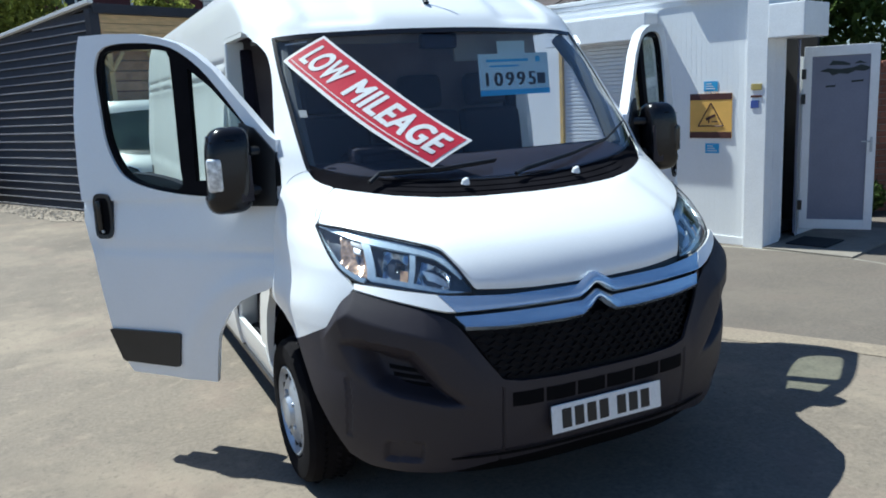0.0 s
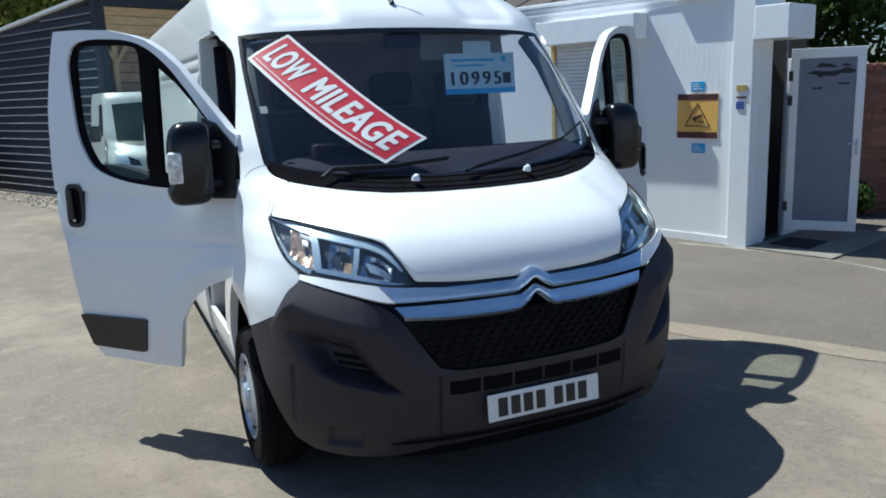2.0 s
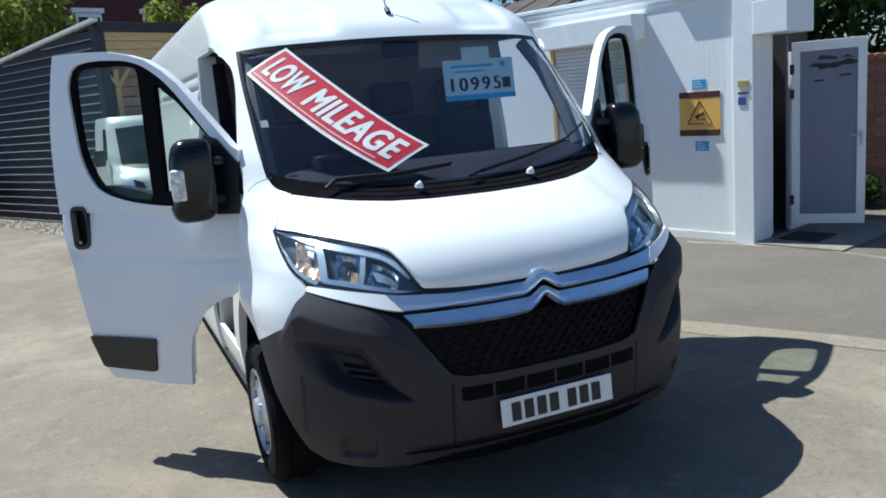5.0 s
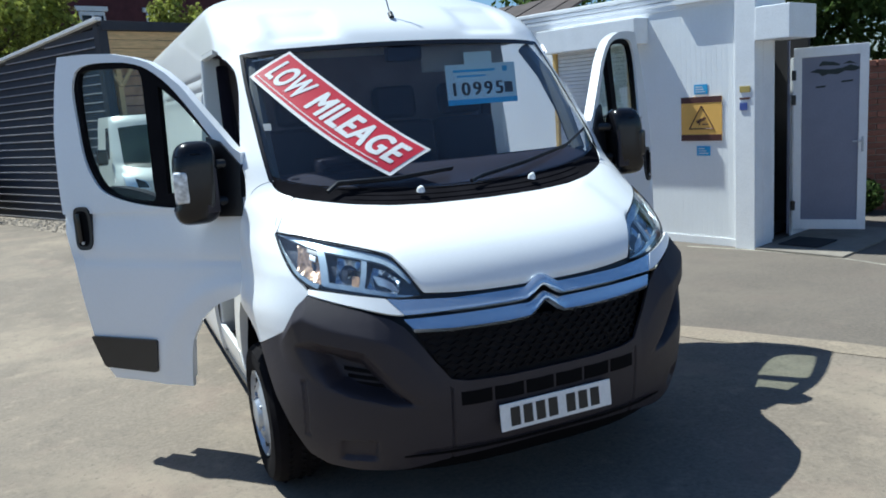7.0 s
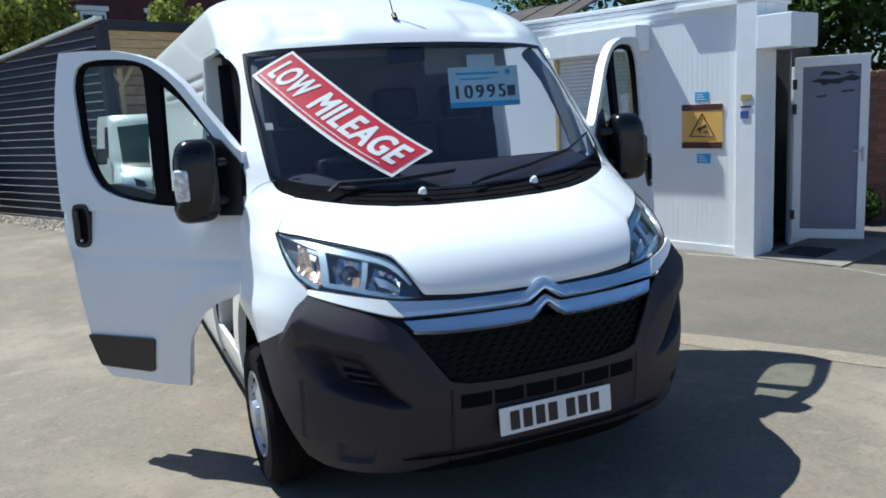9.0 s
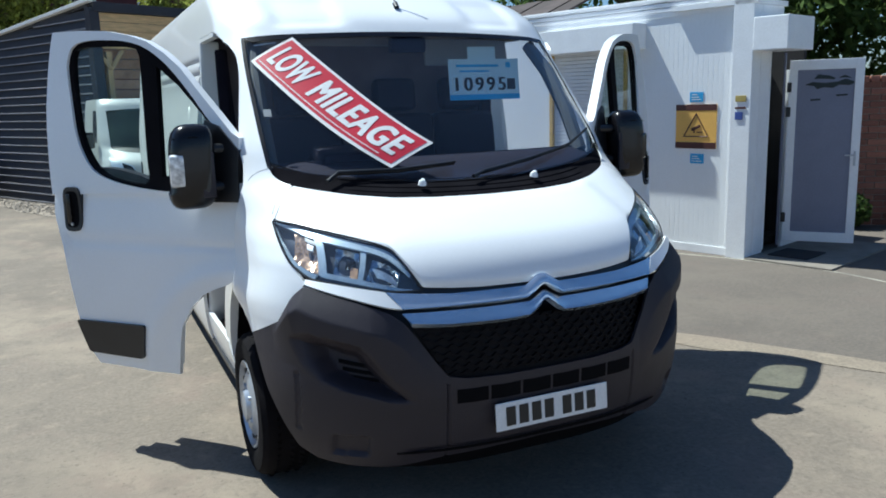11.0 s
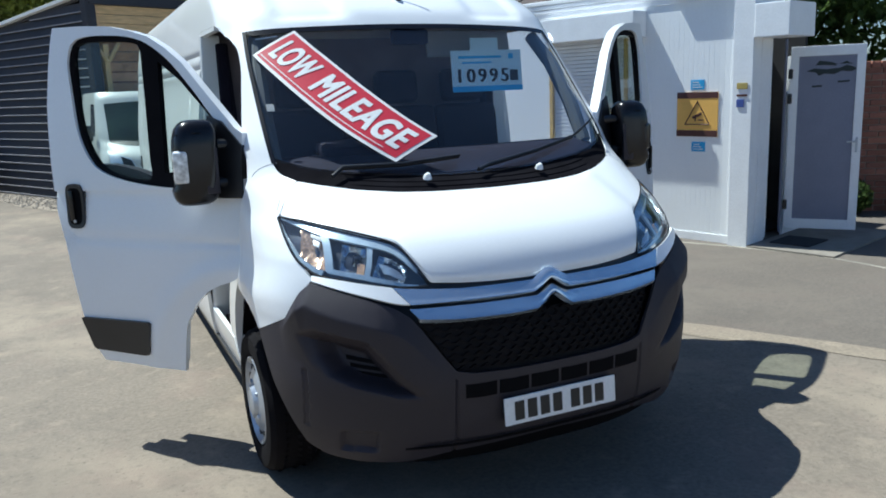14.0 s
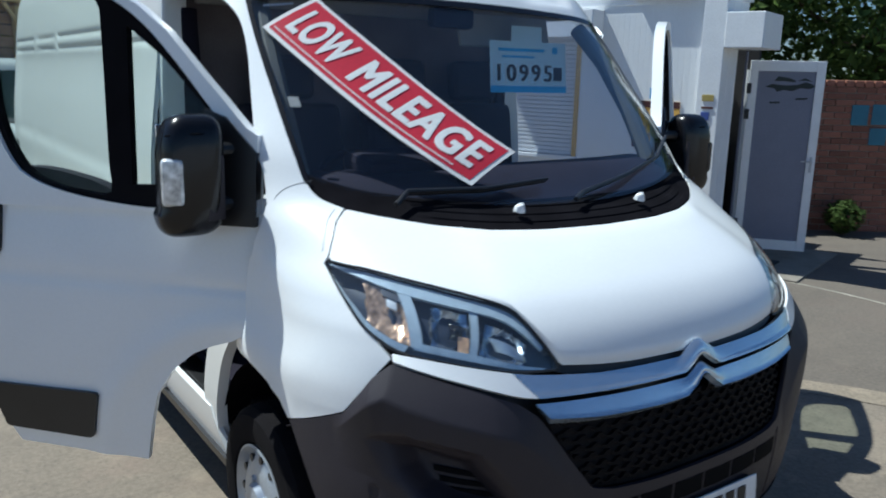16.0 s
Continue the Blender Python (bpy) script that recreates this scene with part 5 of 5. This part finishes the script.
for s in (-1, 1):
    bm = bmesh.new()
    tube_bm(bm, [(s * .835, 1.02, 1.40), (s * .835, 1.16, 1.62), (s * .815, 1.31, 1.82), (s * .78, 1.46, 1.97)], [.036, .040, .040, .036], 10)
    part("screen_pillar_trim", bm, PILLAR_TRIM, van, "pale grey screen pillar trim")
box("head_lining", (1.60, .66, .03), pose(0, 1.80, 2.03), LINER, van, "grey head lining", bevel=0.01)
box("cab_floor", (1.75, 1.2, .04), pose(0, 1.55, .50), CABIN, van)
box("sun_visor", (.52, .02, .16), pose(.44, 1.58, 1.95, -14), LINER, van, "grey sun visor", bevel=0.008)
box("sun_visor", (.52, .16, .02), pose(-.44, 1.50, 2.0, -10), LINER, van, "grey sun visor", bevel=0.008)
box("mirror_pod", (.20, .06, .08), pose(.0, 1.38, 1.97), CABIN, van, bevel=0.02)

# ---- sticker and price card ----
banner = thing("windscreen_banner", "red LOW MILEAGE sticker with white border across the windscreen", "sticker")
BU = px((-.616, 2.001), (-.526, 1.886), (-.45, 1.795), (-.26, 1.592), (-.132, 1.489))
BL = px((-.830, 1.889), (-.761, 1.786), (-.691, 1.692), (-.547, 1.533), (-.369, 1.393))
BUC, BLC = smooth_curve(BU, 201), smooth_curve(BL, 201)


def banner_at(a, b, off):
    i = min(max(a, 0), 1) * 200
    k = int(min(i, 199))
    up, lo = BUC[k].lerp(BUC[k + 1], i - k), BLC[k].lerp(BLC[k + 1], i - k)
    v = lo.lerp(up, b)
    return skin(v.x, v.y) + Vector((0, -0.70, 0.71)) * off


def banner_strip(name, a0, a1, b0, b1, off, mat, label=""):
    grid = [[banner_at(a0 + (a1 - a0) * i / 40, b0 + (b1 - b0) * j / 4, off) for j in range(5)] for i in range(41)]
    v, f = sheet(grid, 0.0012)
    return mesh_object(name, v, f, mat, banner, label)


banner_strip("backing", 0, 1, 0, 1, .0030, WHITE_INK)
banner_strip("field", .018, .982, .075, .945, .0044, RED, "red field")
banner_strip("line", .03, .90, .135, .155, .0058, WHITE_INK)
verts, faces = [], []
for word, a0, a1 in (("LOW", .062, .318), ("MILEAGE", .392, .942)):
    v, f = text_mesh(word, 1.0, 1.10)
    bm = bmesh.new()
    bv = [bm.verts.new((p.x, p.y, 0)) for p in v]
    for q in f:
        bm.faces.new([bv[k] for k in q])
    for k in range(-24, 25):
        bmesh.ops.bisect_plane(bm, geom=bm.verts[:] + bm.edges[:] + bm.faces[:], plane_co=(k * .1, 0, 0), plane_no=(1, 0, 0))
    for k in range(-5, 6):
        bmesh.ops.bisect_plane(bm, geom=bm.verts[:] + bm.edges[:] + bm.faces[:], plane_co=(0, k * .1, 0), plane_no=(0, 1, 0))
    bm.verts.index_update()
    v, f = [p.co.copy() for p in bm.verts], [tuple(p.index for p in q.verts) for q in bm.faces]
    bm.free()
    x0, x1 = min(p.x for p in v), max(p.x for p in v)
    z0, z1 = min(p.y for p in v), max(p.y for p in v)
    for i, (du, dv) in enumerate(((0, 0), (.040, .022), (-.040, .022), (.040, -.022), (-.040, -.022), (.046, 0), (-.046, 0), (.020, .026), (-.020, -.026), (.020, -.026), (-.020, .026))):
        faces += [tuple(k + len(verts) for k in q) for q in f]
        verts += [banner_at(a0 + (a1 - a0) * (p.x + du - x0) / (x1 - x0), .262 + .54 * (p.y + dv - z0) / (z1 - z0), .0060 + .00006 * i) for p in v]
mesh_object("lettering", verts, faces, WHITE_INK, banner, "white lettering", smooth=False)

card = thing("price_card", "pale blue price card hung behind the windscreen", "price card")
CM = pose(.497, 1.462, 1.79, -6, 0, -3)


def card_box(name, x, z, w, h, t, mat, label=""):
    return box(name, (w, .002, h), CM @ pose(x, -.002 * t, z), mat, card, label, bevel=0.0006)


card_box("sheet", 0, 0, .43, .225, 0, CARD)
card_box("tab", -.01, .145, .17, .07, 0, CARD)
card_box("band", 0, -.098, .43, .03, 1, CARD_BLUE, "blue lower band")
card_box("bar", -.04, .075, .26, .014, 1, CARD_BLUE)
card_box("bar", -.06, .045, .18, .010, 1, CARD_BLUE)
card_box("dot", .15, .078, .03, .03, 1, CARD_BLUE)
card_box("code_block", .165, -.028, .05, .06, 1, INK)
for k in range(6):
    card_box("rule", -.195 + .064 * k, -.030, .003, .085, 1, WHITE_INK)
v, f = text_mesh("10995", .105, 1.32)
bold = [CM @ Vector((p.x - .036 + d, -.0045 - .0001 * i, p.y - .030)) for i, d in enumerate((0, .004, .008)) for p in v]
mesh_object("digits", bold, [tuple(k + len(v) * i for k in q) for i in range(3) for q in f], INK, card, "dark digits", smooth=False)


# ---- parked van behind, house, trees, shrub ----
other = thing("parked_van", "white low-roof van parked beyond the first", "van")
def scaled(o, m):
    o.data.transform(m)
    return o


# greyer white than the first van's paint
GREY_WHITE = material("grey_white_paint", (0.52, 0.53, 0.53), 0.4, var=0.06, coat=0.3)
SCREEN_GREEN = material("dark_green_screen", (0.020, 0.032, 0.028), 0.3, var=0.5, scale=3, spec=0.14)
OM = Matrix.Translation((-.36, 9.3, 0)) @ Matrix.Rotation(radians(4), 4, "Z") @ Matrix.Diagonal((.92, .62, .83, 1))
pieces = []
pieces.append(ruled("body", both(px((0, .93), (.5, .95), (.80, 1.0)) + py((1.4, 1.0), (4.5, 1.0))), both(px((0, 1.33), (.5, 1.34), (.84, 1.40)) + py((1.6, 1.45), (4.5, 1.45))), GREY_WHITE, other, nu=80, nv=12))
pieces.append(ruled("bumper", both(px((0, .30), (.5, .30), (.85, .32)) + py((.66, .5))), both(px((0, .93), (.5, .95), (.86, .97)) + py((.72, .75))), GREY_WHITE, other, nu=60, nv=12))
pieces.append(ruled("windscreen", both(px((0, 1.33), (.5, 1.34), (.84, 1.40))), both(px((0, 2.03), (.5, 2.02), (.82, 2.0))), SCREEN_GREEN, other, "dark windscreen", off=-.004, nu=40, nv=10))
pieces.append(ruled("roof", both(px((0, 2.03), (.5, 2.02), (.82, 2.0)) + py((2.2, 2.0), (4.5, 2.0))), both(px((0, 2.2), (.4, 2.2), (.7, 2.2)) + py((2.6, 2.2), (4.5, 2.2))), GREY_WHITE, other, nu=60, nv=8))
for s in (1, -1):
    lo, hi = py((1.6, .40), (4.5, .40), s=s), py((1.6, 1.0), (4.5, 1.0), s=s)
    pieces.append(ruled("lower_side", lo, hi, GREY_WHITE, other, nu=20, nv=6))
    lo, hi = py((2.4, 1.45), (4.5, 1.45), s=s), py((2.4, 2.0), (4.5, 2.0), s=s)
    pieces.append(ruled("upper_side", lo, hi, GREY_WHITE, other, nu=20, nv=6))
    lo, hi = py((1.25, 1.45), (2.4, 1.45), s=s), py((1.62, 2.0), (2.4, 2.0), s=s)
    pieces.append(ruled("side_window", lo, hi, GLOSS_BLACK, other, "dark side window", nu=16, nv=6))
    a, b = px((.84, 1.40), (.82, 2.0)), py((1.25, 1.44), (1.62, 2.0))
    pieces.append(ruled("pillar", a if s > 0 else flip(a), b if s > 0 else flip(b), GREY_WHITE, other, nu=16, nv=5))
    lo, hi = [(q * s, z) for q, z in px((.55, .93), (.88, 1.02))], [(q * s, z) for q, z in px((.60, 1.08), (.90, 1.22))]
    pieces.append(ruled("headlamp", lo, hi, REFLECT, other, "clear headlamp", off=.006, nu=16, nv=6))
    lo, hi = [(q * s, z) for q, z in px((.1, .42), (.80, .45))], [(q * s, z) for q, z in px((.1, .58), (.78, .62))]
    pieces.append(ruled("air_intake", lo, hi, BLACK, other, off=.004, nu=16, nv=4))
    for y in (.95, 4.0):
        bm = bmesh.new()
        rings = lathe_bm(bm, [(.02, .0), (.20, .0), (.22, .02), (.33, .01), (.345, -.03), (.345, -.20), (.2, -.2)], 32)
        bm.transform(pose(s * 1.02, y, .345) @ Matrix.Diagonal((s, 1, 1, 1)))
        pieces.append(part("wheel", bm, RUBBER, other))
bm = bmesh.new()
box_bm(bm, (1.7, 3.9, .3), pose(0, 2.5, .6))
box_bm(bm, (1.8, .04, 1.6), pose(0, 4.5, 1.3))
box_bm(bm, (1.4, 2.4, .04), pose(0, 3.5, 2.19))
pieces.append(part("floor_pan", bm, GREY_WHITE, other))
pieces.append(ruled("cowl", both(px((0, 1.27), (.5, 1.28), (.82, 1.34))), both(px((0, 1.34), (.5, 1.35), (.85, 1.41))), BLACK, other, off=.004, nu=40, nv=4))
pieces.append(ruled("grille", both(px((0, .86), (.2, .86), (.45, .88))), both(px((0, .99), (.2, .99), (.5, 1.0))), BLACK, other, "black grille", off=.005, nu=30, nv=4))
for s in (1, -1):
    pieces.append(box("door_mirror", (.16, .12, .28), pose(s * 1.12, 1.18, 1.50), GLOSS_BLACK, other, "black door mirror", bevel=0.04))
    lo, hi = [(q * s, z) for q, z in px((.56, .95), (.72, .97))], [(q * s, z) for q, z in px((.61, 1.06), (.74, 1.12))]
    pieces.append(ruled("lamp_bowl", lo, hi, GLOSS_BLACK, other, off=.010, nu=10, nv=5))
    lo, hi = [(q * s, z) for q, z in px((.875, 1.40), (.90, 1.05))], [(q * s, z) for q, z in px((.881, 1.40), (.906, 1.05))]
    pieces.append(ruled("panel_gap", lo, hi, SEAM, other, off=.002, nu=10, nv=2))
bm = bmesh.new()
bmesh.ops.create_cone(bm, cap_ends=True, segments=16, radius1=.075, radius2=.055, depth=.12)
bm.transform(pose(.25, 2.2, 2.25))
pieces.append(part("beacon", bm, AMBER, other, "orange roof beacon"))
for o in pieces:
    scaled(o, OM)

house = thing("brick_house", "dark red brick house with white windows beyond the yard", "house", kind="structure")
hm = Matrix((Vector((.93, .37, 0)), Vector((-.37, .93, 0)), (0, 0, 1))).transposed().to_4x4()


def house_m(s, d, z):
    r = hm.copy()
    r.translation = Vector((-5.5, 30.0, 0)) + Vector((.93, .37, 0)) * s + Vector((-.37, .93, 0)) * d + Vector((0, 0, z))
    return r


box("wall", (34, .3, 10.0), house_m(0, .15, 5.0), HOUSE, house)
bm = bmesh.new()
for i in range(52):
    for j in range(6):
        box_bm(bm, (.62, .5, .06), house_m(-16.5 + .64 * i, .2 + .38 * j, 10.05 + .22 * j) @ Matrix.Rotation(radians(30), 4, "X"))
part("roof", bm, TILE, house, smooth=False)
for s in (-9.0, -4.3, .2, 5.05, 7.75, 11.0):
    w = box("window", (1.0, .10, 1.3), house_m(s, -.02, 5.40), TRIM_W, house, "white framed window", bevel=0.02)
    for k in (-.23, .23):
        box("pane", (.37, .02, 1.05), house_m(s + k, -.075, 5.38), GLOSS_BLACK, w)
    box("lintel", (1.25, .12, .18), house_m(s, -.03, 6.16), TRIM_W, house, "pale stone lintel", bevel=0.01)


def tree(label, base, height, radius, leaves, size, mat, seed, trunk=0.16, low=0.35, squash=1.0):
    rnd = random.Random(seed)
    t = thing("tree", label, "tree", at=base)
    bm = bmesh.new()
    tips = []
    tube_bm(bm, [(0, 0, 0), (.05, .02, height * .25), (-.04, .05, height * .5), (.03, 0, height * .8)], [trunk, trunk * .8, trunk * .55, trunk * .2], 9)
    for k in range(11):
        a = rnd.uniform(0, math.tau)
        z0 = height * rnd.uniform(low * .8, .75)
        r = radius * rnd.uniform(.55, .95)
        end = Vector((math.cos(a) * r, math.sin(a) * r * squash, z0 + height * rnd.uniform(.08, .25)))
        mid = Vector((end.x * .5, end.y * .5, z0 + (end.z - z0) * .35))
        tube_bm(bm, [(0, 0, z0), mid, end], [trunk * .35, trunk * .22, trunk * .08], 6)
        tips.append(end)
    part("trunk", bm, BARK, t)
    clumps = []
    for k in range(34):
        a, u = rnd.uniform(0, math.tau), rnd.uniform(-1, 1)
        r = radius * (rnd.random() ** .4)
        h = math.sqrt(1 - u * u)
        clumps.append((Vector((math.cos(a) * h * r, math.sin(a) * h * r * squash, height * (low + (1 - low) * (.5 + .5 * u * rnd.uniform(.7, 1))))), radius * rnd.uniform(.22, .42)))
    clumps += [(p, radius * .3) for p in tips]
    v, f = [], []
    for _ in range(leaves):
        c, cr = clumps[rnd.randrange(len(clumps))]
        d = Vector((rnd.gauss(0, 1), rnd.gauss(0, 1), rnd.gauss(0, .8)))
        d.normalize()
        p = c + d * cr * rnd.uniform(.55, 1.05)
        n = (d + Vector((rnd.gauss(0, .5), rnd.gauss(0, .5), rnd.gauss(.35, .5)))).normalized()
        a = n.cross(Vector((rnd.gauss(0, 1), rnd.gauss(0, 1), rnd.gauss(0, 1)))).normalized()
        b = n.cross(a)
        s = size * rnd.uniform(.6, 1.3)
        k = len(v)
        v += [p - a * s, p - a * s * .1 + b * s * .5 + n * s * .12, p + a * s, p - a * s * .1 - b * s * .5 + n * s * .12]
        f.append((k, k + 1, k + 2, k + 3))
    crown = mesh_object("crown", v, f, mat, t, smooth=False)
    crown["kind"] = "stuff"
    return t


tree("broad leafy tree with sunlit yellow-green crown behind the shed", (-3.75, 23.5, 0), 7.2, 2.3, 12000, .11, FOLIAGE, 3, low=.42)
tree("round green garden shrub tree before the house", (1.6, 26.0, 0), 6.1, .95, 4000, .09, FOLIAGE, 5, low=.35)
for i, (x, y, hgt, r) in enumerate(((8.7, 6.9, 5.2, 2.0), (10.6, 5.0, 5.6, 2.3), (7.3, 9.0, 5.6, 2.2))):
    tree("dense dark green tree overhanging the brick wall", (x, y, 0), hgt, r, 12000, .085, FOLIAGE_D, 11 + i, low=.22)


def shrub(label, base, r, h, n, seed):
    rnd = random.Random(seed)
    t = thing("shrub", label, "shrub", at=base)
    bm = bmesh.new()
    for k in range(7):
        a = rnd.uniform(0, math.tau)
        tube_bm(bm, [(0, 0, 0), (math.cos(a) * r * .5, math.sin(a) * r * .5, h * .5), (math.cos(a) * r * .8, math.sin(a) * r * .8, h * .85)], [.012, .008, .004], 5)
    part("stem", bm, BARK, t)
    v, f = [], []
    for _ in range(n):
        d = Vector((rnd.gauss(0, 1), rnd.gauss(0, 1), rnd.gauss(0, 1))).normalized()
        p = Vector((d.x * r, d.y * r, h * .55 + d.z * h * .45)) * 1.0
        p.x *= rnd.uniform(.4, 1.1)
        p.y *= rnd.uniform(.4, 1.1)
        a = Vector((rnd.gauss(0, 1), rnd.gauss(0, 1), rnd.gauss(0, .6))).normalized()
        b = a.cross(d).normalized()
        s = .035 * rnd.uniform(.6, 1.4)
        k = len(v)
        v += [p - a * s, p + b * s * .5, p + a * s, p - b * s * .5]
        f.append((k, k + 1, k + 2, k + 3))
    mesh_object("leaves", v, f, FOLIAGE_D, t, smooth=False)["kind"] = "stuff"


shrub("low green shrub at the foot of the brick wall", tuple(B0 + BD * 2.0 + BN * .3), .22, .42, 700, 4)
shrub("low green shrub at the foot of the brick wall", tuple(B0 + BD * 1.35 + BN * .25), .2, .42, 700, 9)
notice = thing("wall_notice", "pale blue notice boards on the brick wall", "sign")
for s0, s1, z0, z1 in ((2.06, 2.26, 1.29, 1.53), (2.30, 2.52, 1.30, 1.54), (2.30, 2.50, 1.06, 1.26)):
    box("board", (s1 - s0, .012, z1 - z0), wall_m((s0 + s1) / 2, .012, (z0 + z1) / 2), NOTICE, notice, bevel=0.003)

# roof beyond the cabin with tiled edge
far_roof = thing("tiled_roof", "dark tiled roof edge beyond the cabin gutter", "roof", kind="structure")
bm = bmesh.new()
for i in range(17):
    for j in range(3):
        r = Matrix((AL, OUT, (0, 0, 1))).transposed().to_4x4()
        r.translation = facade(-6.6 + .3 * i, -.45 - .3 * j, 2.66 + .12 * j + .012 * (i % 2))
        box_bm(bm, (.29, .34, .03), r @ Matrix.Rotation(radians(-22), 4, "X"))
part("tiles", bm, TILE, far_roof, smooth=False)

# dark parked car at the yard's edge, alongside the shed
car = thing("parked_car", "black parked car at the edge of the yard", "car", at=(-5.14, 16.32, 0))
car.rotation_euler = (0, 0, radians(27))
CAR_SIDE = [(-2.08, .34), (-2.17, .52), (-2.14, .72), (-1.98, .86), (-1.55, .95), (-1.05, 1.0), (1.72, 1.02), (2.02, .98), (2.12, .80), (2.14, .45), (2.05, .34)]
CABIN_SIDE = [(-1.05, 1.0), (-.72, 1.22), (-.32, 1.41), (.20, 1.47), (.95, 1.45), (1.40, 1.32), (1.74, 1.02)]


def car_shell(name, side, half, narrow, mat):
    """A side profile swept across, drawn in towards the top and the ends."""
    bm = bmesh.new()
    rings = []
    for k in range(9):
        w = 2 * k / 8 - 1
        rings.append([bm.verts.new((w * half * (1 - narrow * max(0, z - 1.0) - .10 * max(0, abs(y) - 1.5)), y * (1 - .035 * w * w), z)) for y, z in side])
    for a, b in zip(rings, rings[1:]):
        for k in range(len(side)):
            bm.faces.new((a[k], a[(k + 1) % len(side)], b[(k + 1) % len(side)], b[k]))
    bm.faces.new(rings[0]), bm.faces.new(rings[-1])
    return part(name, bm, mat, car)


car_shell("body", CAR_SIDE, .86, 0.0, CAR_BLACK)
car_shell("cabin", CABIN_SIDE, .80, .34, CAR_BLACK)
for s in (-1, 1):
    box("headlamp", (.34, .10, .13), pose(s * .56, -2.05, .76, 0, 0, s * 14), REFLECT, car, "clear headlamp", bevel=0.03)
    for y, w in ((-.22, .78), (.66, .80)):
        box("side_window", (.02, w, .28), pose(s * .745, y, 1.22, 0, s * -18, 0), GLOSS_BLACK, car, "dark side window", bevel=0.006)
box("windscreen", (1.28, .62, .02), pose(0, -.70, 1.235, 32), GLOSS_BLACK, car, "dark windscreen", bevel=0.006)
box("grille", (.80, .06, .14), pose(0, -2.13, .58), BLACK, car, "black grille", bevel=0.01)
for x in (-.80, .80):
    for y in (-1.35, 1.35):
        bm = bmesh.new()
        lathe_bm(bm, [(.02, .06), (.2, .06), (.31, .05), (.32, 0), (.32, -.12), (.2, -.14)], 28)
        bm.transform(pose(x, y, .32) @ Matrix.Diagonal((1 if x > 0 else -1, 1, 1, 1)))
        part("wheel", bm, RUBBER, car)

# bricks of the garden wall
me = None
rnd = random.Random(2)
for row in range(23):
    for k in range(13):
        s = 0.35 + .232 * k + (.116 if row % 2 else 0)
        if me is None:
            bm = bmesh.new()
            box_bm(bm, (.222, .06, .066), None, .004, 1)
            me = bpy.data.meshes.new("brick")
            bm.to_mesh(me)
            bm.free()
            me.materials.append(BRICK)
        o = new("brick", me)
        o.parent = garden
        o.matrix_local = wall_m(s, -.02 + rnd.uniform(-.004, .003), .04 + .0755 * row)
bm = bmesh.new()
for k in range(50):
    box_bm(bm, (.10, .24, .075), wall_m(-.35 + .112 * k, -.10, 1.775), .006, 1)
part("coping", bm, BRICK, garden, smooth=False)
